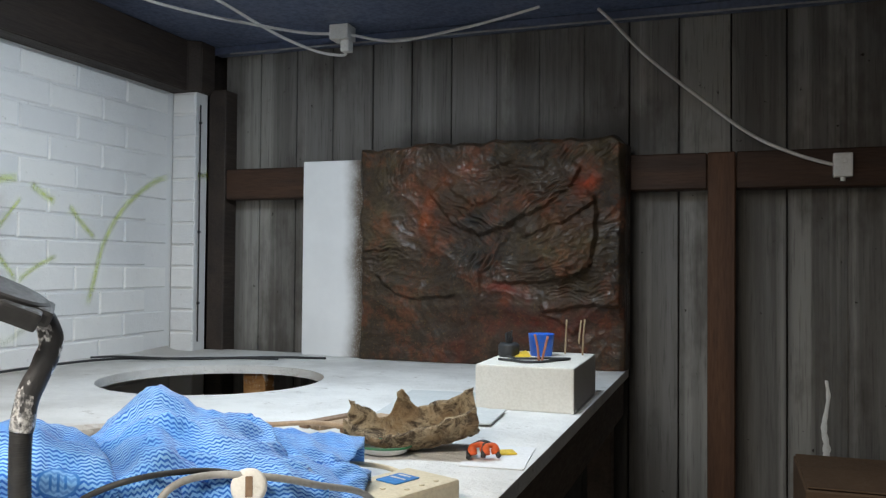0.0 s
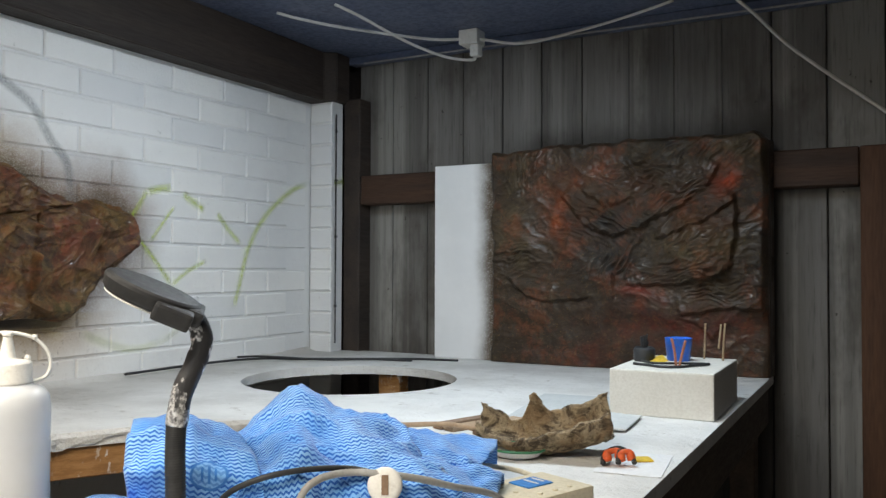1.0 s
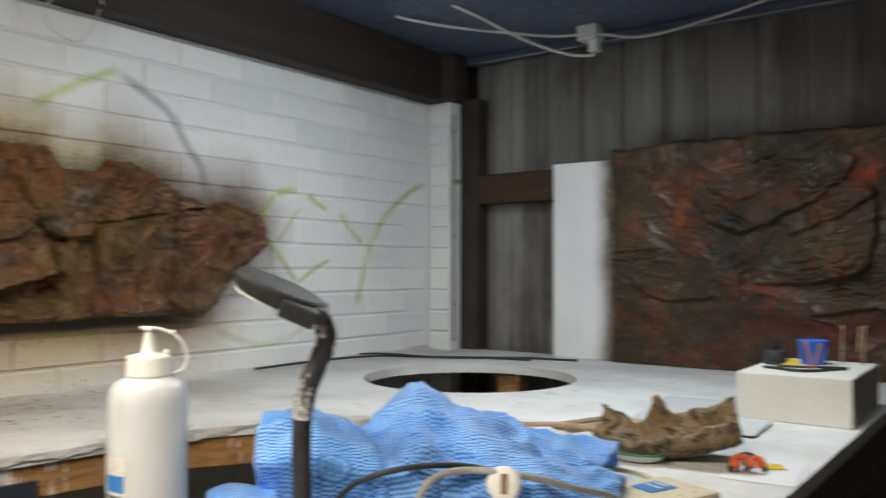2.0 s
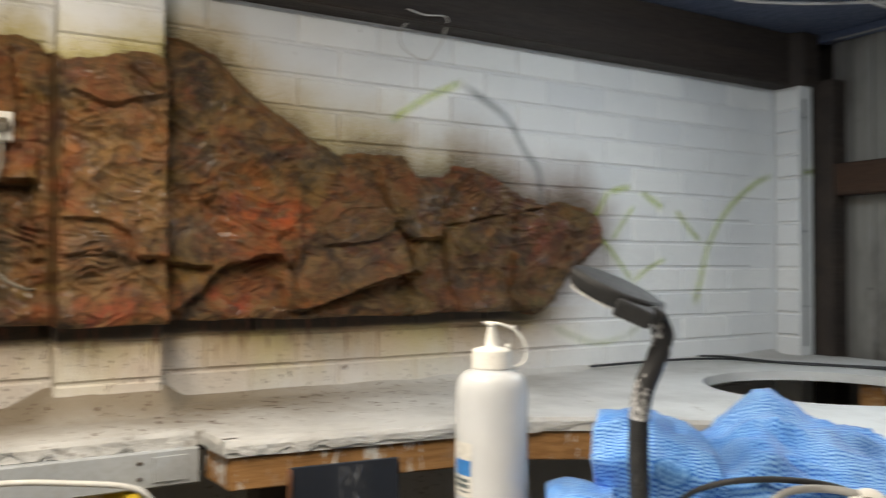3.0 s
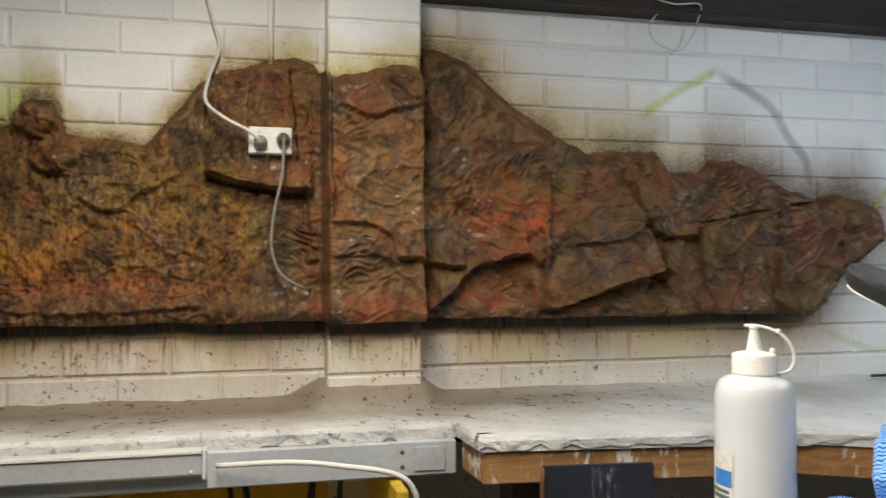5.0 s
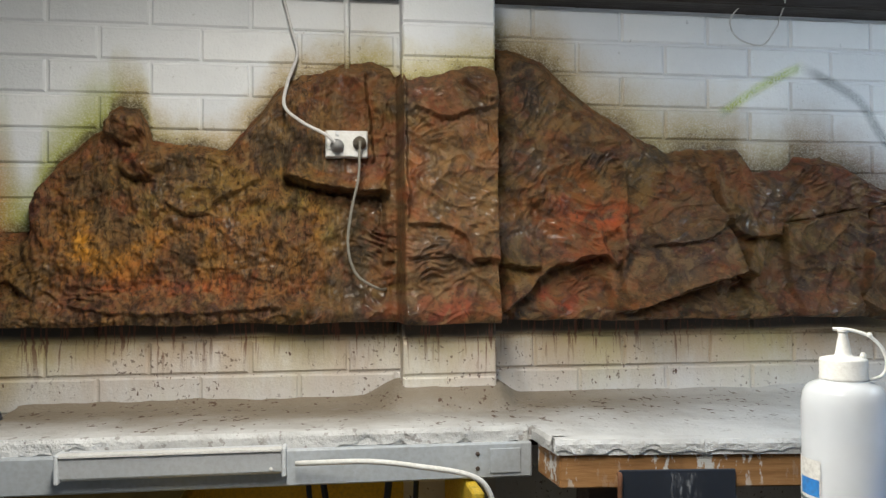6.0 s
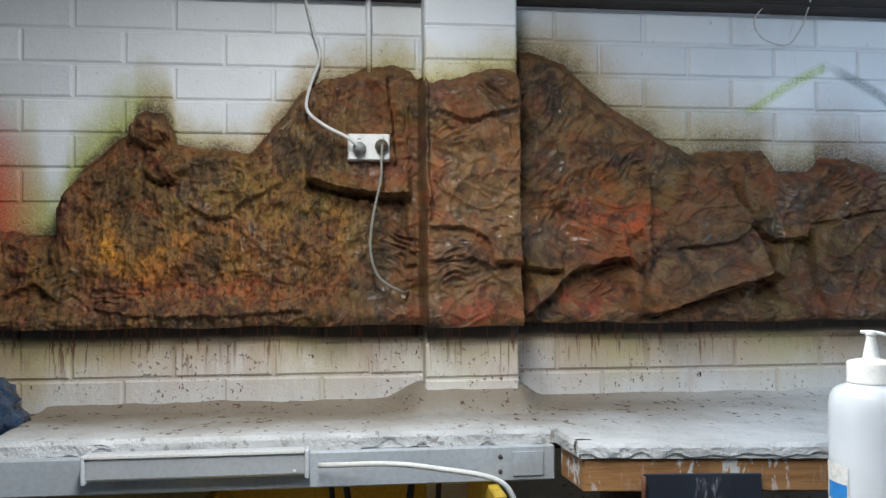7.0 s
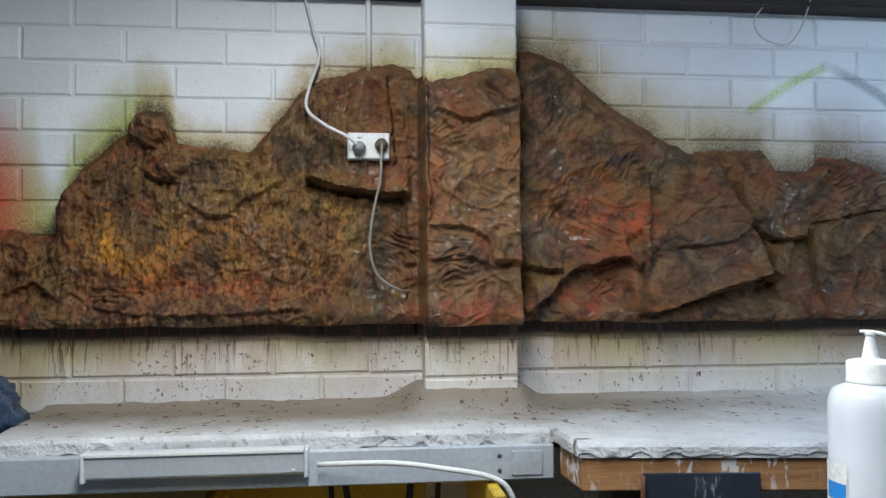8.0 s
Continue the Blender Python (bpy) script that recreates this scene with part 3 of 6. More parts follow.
WRINKLES = [
    (0.33, 0.41, 0.07, 0.05, -35, 0.016, 0.010), (0.26, 0.34, 0.06, 0.05, 20, 0.015, 0.008), (0.40, 0.33, 0.03, 0.08, 85, 0.012, 0.009), (0.14, 0.37, 0.04, 0.10, 80, 0.014, 0.010),
    (0.13, 0.06, 0.05, 0.07, -20, 0.018, 0.014), (0.26, 0.01, 0.06, 0.05, 10, 0.016, 0.011), (0.68, 0.26, 0.12, 0.05, 48, 0.016, 0.009), (0.55, 0.17, 0.06, 0.06, 62, 0.014, 0.009),
    (0.64, -0.02, 0.06, 0.05, 25, 0.017, 0.009), (0.52, 0.43, 0.08, 0.08, 55, 0.018, 0.008), (-0.55, -0.06, 0.10, 0.04, -20, 0.018, 0.009), (-0.72, -0.03, 0.07, 0.05, 50, 0.016, 0.010),
    (1.30, 0.22, 0.08, 0.05, 45, 0.018, 0.007),
]
FLAPS = [
    (0.018, 0.03, -0.06, [(0.75, 0.101), (1.015, 0.232), (1.041, 0.116), (1.112, -0.018), (0.751, -0.12)]), (0.030, 0.05, 0.03, [(1.204, 0.108), (1.445, 0.154), (1.433, -0.002), (1.392, -0.150), (1.242, -0.143)]),
    (0.026, -0.10, 0.05, [(1.452, 0.168), (1.662, 0.142), (1.635, -0.019), (1.521, -0.159), (1.408, -0.094)]), (0.022, 0.02, 0.10, [(1.204, 0.173), (1.32, 0.286), (1.389, 0.263), (1.575, 0.185), (1.439, 0.157), (1.204, 0.111)]),
    (0.016, -0.12, 0.0, [(1.657, 0.138), (1.774, 0.174), (1.769, 0.07), (1.644, -0.002)]),
]
MOSS_BLOBS = [
    (-0.10, 0.17, 0.12, 0.06, (0.21, 0.165, 0.05), 0.6), (-0.50, -0.01, 0.09, 0.04, (0.30, 0.10, 0.03), 0.6),
    (-0.38, 0.05, 0.26, 0.09, (0.36, 0.17, 0.03), 0.75), (-0.575, 0.055, 0.08, 0.07, (0.50, 0.24, 0.03), 0.9), (-0.33, 0.15, 0.20, 0.06, (0.17, 0.125, 0.03), 0.7), (-0.36, -0.045, 0.22, 0.035, RUST, 0.75), (-0.50, 0.16, 0.12, 0.05, (0.050, 0.045, 0.022), 0.85),
    (-0.25, 0.24, 0.14, 0.06, (0.20, 0.135, 0.035), 0.7), (-0.252, 0.085, 0.06, 0.04, RUST, 0.7), (-0.021, 0.10, 0.05, 0.05, OCHRE, 0.7), (0.012, 0.09, 0.018, 0.06, GREEN, 0.7), (-0.45, 0.25, 0.05, 0.04, RED, 0.75), (-0.47, 0.345, 0.05, 0.04, (0.10, 0.075, 0.04), 0.8),
    (-0.60, 0.23, 0.06, 0.07, BRICK_RED, 0.8), (-0.675, 0.13, 0.045, 0.10, PLUM, 0.95), (-0.83, 0.2, 0.07, 0.14, (0.45, 0.05, 0.02), 0.9), (-0.72, -0.01, 0.09, 0.06, (0.13, 0.055, 0.03), 0.7), (-0.18, 0.32, 0.05, 0.09, BRICK_RED, 0.8),
]
PIER_BLOBS = [
    (0.035, 0.45, 0.09, 0.05, BRICK_RED, 0.85), (-0.06, 0.30, 0.07, 0.06, UMBER, 0.8), (0.04, 0.225, 0.10, 0.018, RUST, 0.6), (0.165, 0.33, 0.022, 0.13, COAL, 0.85), (0.07, 0.08, 0.05, 0.12, (0.042, 0.034, 0.020), 0.85), (0.33, 0.22, 0.13, 0.09, (0.20, 0.125, 0.055), 0.75),
    (0.215, 0.19, 0.02, 0.10, RUST, 0.5), (0.27, 0.41, 0.10, 0.05, BRICK_RED, 0.6), (0.37, 0.41, 0.05, 0.05, COAL, 0.6), (0.27, 0.03, 0.11, 0.05, COAL, 0.65), (0.30, -0.095, 0.13, 0.03, RED, 0.75), (0.13, -0.09, 0.05, 0.03, UMBER, 0.7),
]
FOLD_BLOBS = [
    # coal spot at (0.535, 0.143): the shade inside the hole, painted as pigment
    (0.70, 0.13, 0.10, 0.09, RUST, 0.85), (0.60, 0.17, 0.07, 0.07, RUST, 0.6), (0.54, 0.23, 0.06, 0.05, RED, 0.7), (0.535, 0.143, 0.026, 0.035, COAL, 0.95), (0.60, -0.075, 0.11, 0.03, RED, 0.75), (0.72, 0.275, 0.13, 0.035, COAL, 0.85),
    (0.52, 0.45, 0.09, 0.09, (0.045, 0.036, 0.022), 0.85), (0.60, 0.37, 0.06, 0.06, (0.16, 0.10, 0.04), 0.7), (0.93, 0.15, 0.10, 0.08, (0.085, 0.052, 0.03), 0.75), (0.90, 0.01, 0.13, 0.045, COAL, 0.75), (0.46, 0.12, 0.07, 0.10, (0.21, 0.12, 0.05), 0.75),
]
TIP_BLOBS = [
    (1.45, 0.06, 0.48, 0.30, (0.060, 0.035, 0.026), 0.8),
    (1.06, 0.03, 0.07, 0.10, (0.10, 0.040, 0.028), 0.7), (1.32, 0.03, 0.12, 0.09, UMBER, 0.6), (1.22, 0.06, 0.05, 0.06, KHAKI, 0.5), (1.40, 0.23, 0.10, 0.05, (0.075, 0.034, 0.034), 0.8), (1.56, 0.10, 0.08, 0.10, (0.10, 0.032, 0.024), 0.8), (1.74, 0.10, 0.07, 0.08, PLUM, 0.85),
    # the two near-black strips along the hem are overhang shade put into the pigment
    (1.50, -0.12, 0.08, 0.04, (0.05, 0.05, 0.024), 0.7), (0.2, -0.135, 3.0, 0.010, NEAR_BLACK, 0.95), (1.0, -0.125, 0.35, 0.014, NEAR_BLACK, 0.85), (-0.40, -0.100, 0.5, 0.028, PLUM, 0.75),
]
WALL_FOLDS, WALL_BLOBS = DEEP_FOLDS + UPRIGHT_FOLDS + SMALL_FOLDS + HEM_FOLDS, MOSS_BLOBS + PIER_BLOBS + FOLD_BLOBS + TIP_BLOBS


def crust_skin(name, u0, u1, columns, rows):
    """One stretch of the crust between its lower and upper edge, hung over the pier."""
    us = np.linspace(u0, u1, columns)
    top = np.interp(us, [p[0] for p in CRUST_TOP], [p[1] for p in CRUST_TOP]) + 0.007 * wave(us * 16, us * 0 + 2.3, 1) + 0.004 * wave(us * 55, us * 0 + 2.3, 2)
    low = np.interp(us, [p[0] for p in CRUST_FOOT], [p[1] for p in CRUST_FOOT]) + 0.006 * wave(us * 7, us * 0 + 1.7, 4)
    top = np.maximum(top, low + 0.02)
    b = np.concatenate(([0.0, 0.0], np.linspace(0, 1, rows)))
    u = np.repeat(us[:, None], len(b), 1)
    z = low[:, None] + (top - low)[:, None] * b[None, :]
    edge = ease(0, 0.035, top[:, None] - z) * ease(1.812, 1.76, u)
    mossy = 1 - ease(0.0, 0.15, u)
    h = 0.022 + crumpled(u, z, 2, 0.013) + creased(u, z, WALL_FOLDS) + wrinkled(u, z, WRINKLES, 40) + plates(u, z, FLAPS)
    h += mossy * (0.010 * wave(u * 34, z * 17, 61) + 0.006 * wave(u * 80, z * 34, 62) + 0.004 * wave(u * 150, z * 90, 63))
    h += 0.030 * np.maximum(0, wave(u * 2.6, z * 4, 21)) + 0.034 * np.exp(-((z - low[:, None] - 0.022) / 0.036) ** 2)
    h += 0.034 * bump_at(u, z, -0.472, 0.345, 0.040, 0.036) + 0.032 * bump_at(u, z, -0.434, 0.252, 0.036, 0.024) - 0.035 * bump_at(u, z, 0.535, 0.143, 0.018, 0.026) + 0.035 * bump_at(u, z, -0.66, 0.14, 0.03, 0.12)
    h = np.maximum(0.004, h) * edge + 0.001
    h[:, 0] = -0.004
    h[:, 1] *= 0.55
    z[:, 0] += 0.016
    z[:, 1] += 0.004
    over_pier = 0.11 * ease(0.172, 0.188, u) * (1 - ease(0.411, 0.424, u))
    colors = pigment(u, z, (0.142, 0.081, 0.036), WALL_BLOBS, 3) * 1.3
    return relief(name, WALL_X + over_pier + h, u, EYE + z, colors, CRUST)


CRUST = crust_material("varnished_painted_crust", 0.40, 0.38, (0.070, 0.062, 0.034), 0.02, (1.03, 0.95, 0.83), 0.17)
crust = thing("rock_crust", "brown and rust painted sculpted rock crust on brick wall", "wall sculpture")
for name, label, u0, u1, columns in (("mossy_section", "ochre and olive section with fine drips", -1.35, 0.088, 480), ("pier_section", "wrinkled brown section over the brick pier", 0.088, 0.503, 190), ("folded_section", "rust and charcoal section with broad folds", 0.503, 1.812, 480)):
    ob = crust_skin(name, u0, u1, columns, 210)
    ob.parent = crust
    tagged(ob, label)

SWAGS = [
    (0.034, 0.022, [(-0.976, 0.243), (-0.902, 0.163), (-0.800, 0.113), (-0.691, 0.141)]), (0.024, 0.016, [(-0.903, 0.261), (-0.821, 0.210), (-0.741, 0.238)]),
    (0.028, 0.020, [(-0.691, 0.151), (-0.584, 0.197), (-0.490, 0.271), (-0.462, 0.326)]), (0.030, 0.022, [(-0.642, 0.103), (-0.508, 0.149), (-0.416, 0.213)]),
    (0.030, 0.020, [(-0.739, -0.050), (-0.583, -0.048), (-0.433, -0.009)]), (0.022, 0.018, [(-0.762, 0.335), (-0.702, 0.352), (-0.585, 0.330)]),
    (0.026, 0.020, [(-1.177, -0.036), (-1.111, -0.095), (-1.025, -0.114), (-0.90, -0.10)]), (0.030, 0.020, [(-0.573, -0.145), (-0.414, -0.119), (-0.305, -0.130)]),
]
TUCKS = [
    (0.016, 0.010, [(-1.244, 0.054), (-1.080, 0.065)]), (0.014, 0.009, [(-1.244, 0.024), (-1.091, 0.035)]), (0.020, 0.014, [(-0.794, -0.089), (-0.799, 0.007)]),
    (0.030, 0.020, [(-0.507, -0.047), (-0.424, 0.010), (-0.405, 0.102), (-0.406, 0.232)]), (0.014, 0.012, [(-1.148, 0.286), (-1.138, 0.427)]), (0.014, 0.012, [(-1.082, 0.265), (-1.073, 0.405)]),
    (0.018, 0.012, [(-0.582, -0.161), (-0.525, -0.178), (-0.488, -0.214)]),
]
PANEL_WRINKLES = [
    (-0.83, 0.17, 0.13, 0.07, -28, 0.020, 0.016), (-0.57, 0.24, 0.12, 0.07, 30, 0.022, 0.016), (-0.72, 0.31, 0.10, 0.05, -20, 0.018, 0.012), (-1.12, 0.36, 0.08, 0.08, 80, 0.020, 0.012), (-0.55, 0.0, 0.12, 0.05, 12, 0.018, 0.012),
    (-0.80, 0.02, 0.07, 0.07, 80, 0.018, 0.013), (-0.47, -0.06, 0.09, 0.04, 5, 0.014, 0.012), (-0.45, 0.39, 0.12, 0.05, 40, 0.018, 0.010), (-1.15, 0.05, 0.09, 0.04, 5, 0.014, 0.008), (-0.56, 0.12, 0.10, 0.05, 28, 0.02, 0.012),
]
PANEL_BLOBS = [
    (-0.985, 0.19, 0.07, 0.09, RUST, 0.95), (-0.44, 0.28, 0.055, 0.045, (0.40, 0.055, 0.022), 0.95), (-0.88, 0.32, 0.09, 0.045, (0.22, 0.06, 0.03), 0.8), (-0.50, 0.15, 0.10, 0.04, (0.20, 0.07, 0.035), 0.6), (-0.80, 0.15, 0.12, 0.06, COAL, 0.95),
    (-0.82, 0.02, 0.12, 0.07, COAL, 0.85), (-1.13, 0.38, 0.07, 0.06, KHAKI, 0.7), (-1.17, 0.16, 0.07, 0.14, KHAKI, 0.6), (-0.52, 0.07, 0.11, 0.05, KHAKI, 0.65), (-0.71, -0.07, 0.06, 0.03, (0.26, 0.04, 0.026), 0.9), (-0.58, -0.19, 0.26, 0.07, (0.15, 0.026, 0.016), 0.85),
]
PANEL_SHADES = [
    (-1.06, -0.22, 0.16, 0.12, (0.060, 0.040, 0.027), 0.8), (-0.345, 0.08, 0.045, 0.20, NEAR_BLACK, 0.85), (-0.64, 0.41, 0.24, 0.035, NEAR_BLACK, 0.7), (-0.88, -0.30, 0.06, 0.04, RED, 0.7), (-0.68, 0.26, 0.09, 0.04, (0.12, 0.045, 0.028), 0.6), (-0.75, -0.32, 0.5, 0.05, (0.030, 0.02, 0.016), 0.6),
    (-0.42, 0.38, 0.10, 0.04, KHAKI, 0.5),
]


def panel_skin():
    """The free-standing panel: a crumpled front that turns back at its sides and top."""
    a, b = np.meshgrid(np.linspace(0, 1, 330), np.linspace(0, 1, 270), indexing="ij")
    u = -1.262 + 0.955 * a
    top = 0.425 + 0.020 * ease(-1.2, -1.0, u) - 0.03 * ease(-0.36, -0.307, u) + 0.010 * wave(u * 9, u * 0 + 0.5, 3) + 0.006 * wave(u * 30, u * 0 + 0.5, 5)
    z = -0.333 + (top + 0.333) * b
    h = 0.022 + crumpled(u, z, 7, 0.011, 0.35) * (0.45 + 0.55 * ease(-0.22, -0.05, z)) + 0.5 * creased(u, z, SWAGS + TUCKS) + wrinkled(u, z, PANEL_WRINKLES, 80)
    h += 0.03 * np.maximum(0, wave(u * 3, z * 3.5, 8)) + 0.05 * bump_at(u, z, -0.52, 0.09, 0.11, 0.09) - 0.018 * (1 - ease(-0.20, -0.12, z))
    inner = np.minimum(np.minimum(a, 1 - a), 1 - b)
    rim = ease(0, 0.03, inner)
    y = 2.735 - np.maximum(0.0, h) * rim + 0.062 * (1 - ease(0, 0.010, inner))
    x = u + (-0.006 + 0.009 * wave(z * 12, z * 0 + 5.5, 5)) * (1 - a)
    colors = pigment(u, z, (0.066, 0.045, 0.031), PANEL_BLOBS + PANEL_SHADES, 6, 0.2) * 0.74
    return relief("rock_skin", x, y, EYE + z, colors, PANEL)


PANEL = crust_material("painted_crumpled_crust", 0.36, 0.10, (0.062, 0.060, 0.058), -5.0, (0.95, 1.0, 0.98), 0.2)
panel = thing("rock_sculpture", "crumpled rust, black and brown painted rock panel on the bench", "wall sculpture")
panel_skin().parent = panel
DARK_EDGE = worn("dark_foam_edge", (0.03, 0.026, 0.024), (0.055, 0.045, 0.04), 8, 90, 0.8, 0.4)
part("backing_board", box(-1.245, -0.312, 2.742, 2.797, BENCH_Z, EYE + 0.385, 0.004), DARK_EDGE, panel, "dark painted foam core")


def foam_material():
    n = Nodes("white_foam_sheet")
    x, y, z = n.split()
    fade = n.math("ADD", x, n.math("MULTIPLY", n.math("SUBTRACT", n.noise(6, 4), 0.5), 0.07))
    color = n.mix(n.ramp(n.noise(5, 4), 0.3, 0.7), (0.80, 0.81, 0.82), (0.74, 0.75, 0.76))
    color = n.mix(n.math("MULTIPLY", n.ramp(fade, -1.350, -1.275), n.ramp(n.noise(200, 2, 0.8), 0.2, 0.55, 0.6, 1)), color, (0.10, 0.07, 0.045))
    n.bump(n.noise(220, 2), 0.15, 0.001)
    return n.done(color, 0.6, 0, 0.35)


foam = part("foam_sheet", box(-1.512, -1.25, 2.752, 2.796, BENCH_Z, EYE + 0.392, 0.003), foam_material())
tagged(foam, "white foam sheet with brown overspray on one edge", "foam sheet")

# ---- bench, further parts ----
PAINTED_STEEL = worn("grey_painted_rail", (0.40, 0.43, 0.46), (0.48, 0.51, 0.54), 4, 90, 0.5, 0.2, dirt=(0.25, 0.24, 0.22), dirty=0.5)
def pine_material():
    n = Nodes("paint_smeared_pine")
    grain = n.noise(9, 5, 0.65, n.mapped((4, 0.5, 9)))
    fine = n.noise(120, 3, 0.6, n.mapped((2, 0.3, 2)))
    color = n.mix(n.ramp(grain, 0.35, 0.68), (0.40, 0.21, 0.08), (0.26, 0.125, 0.045))
    color = n.mix(n.ramp(n.noise(7, 4), 0.55, 0.68, 0, 0.6), color, (0.12, 0.06, 0.03))
    smear = n.ramp(n.noise(26, 5, 0.7, n.mapped((1, 1.6, 0.7))), 0.56, 0.60)
    color = n.mix(n.math("MULTIPLY", smear, n.ramp(n.noise(3.5, 3), 0.42, 0.58, 0.1, 0.9)), color, (0.70, 0.69, 0.66))
    n.bump(n.math("ADD", grain, fine), 0.4, 0.002)
    return n.done(color, 0.62, 0, 0.35)


PINE = pine_material()
BLACK = worn("black_painted_board", (0.022, 0.027, 0.038), (0.034, 0.040, 0.054), 6, 90, 0.4, 0.1, dirt=(0.03, 0.03, 0.034), dirty=0.3)
DARK_WOOD = worn("dark_bench_timber", (0.07, 0.05, 0.04), (0.12, 0.085, 0.065), 5, 70, 0.75, 0.4, stretch=(2, 0.4, 2), dirt=(0.03, 0.025, 0.02))


def skirt(points, z1, drop, out, seed):
    """Lumpy plaster that hangs over an edge."""
    bm = bmesh.new()
    line, rows = [], []
    for (x0, y0), (x1, y1) in zip(points, points[1:]):
        k = max(2, int(math.hypot(x1 - x0, y1 - y0) / 0.012))
        line += [(x0 + (x1 - x0) * i / k, y0 + (y1 - y0) * i / k, (y1 - y0), -(x1 - x0)) for i in range(k)]
    for i, (x, y, nx, ny) in enumerate(line):
        s = out / math.hypot(nx, ny)
        q = i * 0.012
        d = drop * (0.85 + 0.8 * noise.noise(Vector((q * 7, seed, 0))) + 0.45 * noise.noise(Vector((q * 30, seed, 4))))
        w = 0.002 + 0.004 * (1 + noise.noise(Vector((q * 12, seed, 9))))
        rows.append([bm.verts.new((x + nx * s * e, y + ny * s * e, z1 - f)) for e, f in ((-0.03, -0.0035), (w * 0.5, -0.0035), (w, 0.006), (w * (0.9 + 0.5 * noise.noise(Vector((q * 40, seed, 2)))), d * 0.55), (w * 0.7, d), (-0.004, d * 0.96))])
    for a, b in zip(rows, rows[1:]):
        for j in range(len(a) - 1):
            bm.faces.new((a[j], b[j], b[j + 1], a[j + 1]))
    return bm


part("plaster_edge", skirt([(-1.70, -0.70), (-1.69, 0.43)], BENCH_Z, 0.035, 1.0, 3.0), PLASTER, bench)
part("plaster_edge", skirt([(-1.69, 0.43), (-1.545, 0.44)], BENCH_Z, 0.022, 1.0, 5.0), PLASTER, bench)
part("plaster_edge", skirt([(-1.54, 0.435), (-1.46, 1.09), (-1.36, 1.27), (-1.20, 1.43), (-1.03, 1.55)], BENCH_Z, 0.024, 1.0, 7.0), PLASTER, bench)
part("deck", box(-2.07, -1.72, -1.6, 0.45, BENCH_Z - 0.046, BENCH_Z - 0.028), DARK_WOOD, bench)
part("front_rail", box(-1.715, -1.675, -1.6, 0.425, EYE - 0.436, EYE - 0.364, 0.003), PAINTED_STEEL, bench, "grey painted front rail")
part("rail_joint", box(-1.6745, -1.671, 0.335, 0.40, EYE - 0.425, EYE - 0.375, 0.001), PAINTED_STEEL, bench)
for y0, z0 in ((0.31, 0.385), (0.31, 0.415), (0.355, 0.39)):
    part("screw", place(lathe([(0.0045, 0), (0.0045, 0.002), (0.002, 0.003)], 10), Matrix.Translation((-1.675, y0, EYE - z0)) @ pose(0, 0, 0, 0, 90, 0)), DARK_WOOD, bench)
part("front_beam", prism([(-1.675, 0.437), (-1.545, 0.447), (-1.47, 1.09), (-1.37, 1.262), (-1.21, 1.42), (-1.05, 1.535), (-1.11, 1.60), (-1.26, 1.47), (-1.43, 1.30), (-1.53, 1.11), (-1.60, 0.52), (-1.675, 0.515)][::-1], EYE - 0.428, BENCH_Z - 0.0285, 0.003), PINE, bench, "paint-smeared pine beam")
part("side_apron", box(-0.345, -0.325, 0.34, 2.78, BENCH_Z - 0.15, BENCH_Z - 0.0285, 0.003), DARK_WOOD, bench, "dark timber apron")
part("inner_apron", box(-0.88, -0.86, 0.34, 1.5, BENCH_Z - 0.13, BENCH_Z - 0.0285, 0.003), DARK_WOOD, bench)
for x0, y0 in ((-0.42, 2.62), (-0.42, 1.75), (-0.42, 0.36), (-0.86, 0.36), (-1.68, 0.52), (-1.62, -1.5), (-1.68, 1.5), (-1.0, 1.62)):
    part("leg", box(x0, x0 + 0.075, y0, y0 + 0.075, 0, BENCH_Z - 0.029, 0.004), DARK_WOOD, bench)
part("under_board", box(-2.07, -2.04, -1.6, 0.3, 0.35, BENCH_Z - 0.05, 0.002), worn("ochre_panel", (0.30, 0.21, 0.06), (0.38, 0.27, 0.08), 4, 60, 0.6, 0.3), bench, "ochre painted board under the top")
part("leg", box(-1.56, -1.475, 2.435, 2.50, 0, BENCH_Z - 0.0285, 0.004), PINE, bench, "bare pine leg")


def cove():
    """Plaster worked up against the foot of the brick wall and round its pier."""
    bm = bmesh.new()
    rows = []
    for i in range(300):
        y = -0.72 + 3.43 * i / 299
        pier = step(0.08, 0.187, y) * (1 - step(0.41, 0.50, y))
        foot = WALL_X + 0.10 * pier
        tall = 0.014 + 0.042 * pier + 0.006 * fbm(y * 5, 2, 1)
        wide = 0.07 + 0.05 * pier + 0.02 * noise.noise(Vector((y * 4, 0, 2)))
        rows.append([bm.verts.new((foot + wide * s, y, BENCH_Z + tall * (1 - s) ** 2 - 0.002 + 0.003 * noise.noise(Vector((y * 18, s * 6, 4))))) for s in (0, 0.15, 0.3, 0.5, 0.75, 1.0)])
        rows[-1].insert(0, bm.verts.new((WALL_X - 0.002, y, BENCH_Z + tall - 0.002)))
    for a, b in zip(rows, rows[1:]):
        for j in range(len(a) - 1):
            bm.faces.new((a[j], b[j], b[j + 1], a[j + 1]))
    return bm


part("plaster_cove", cove(), PLASTER, bench, smooth=True)

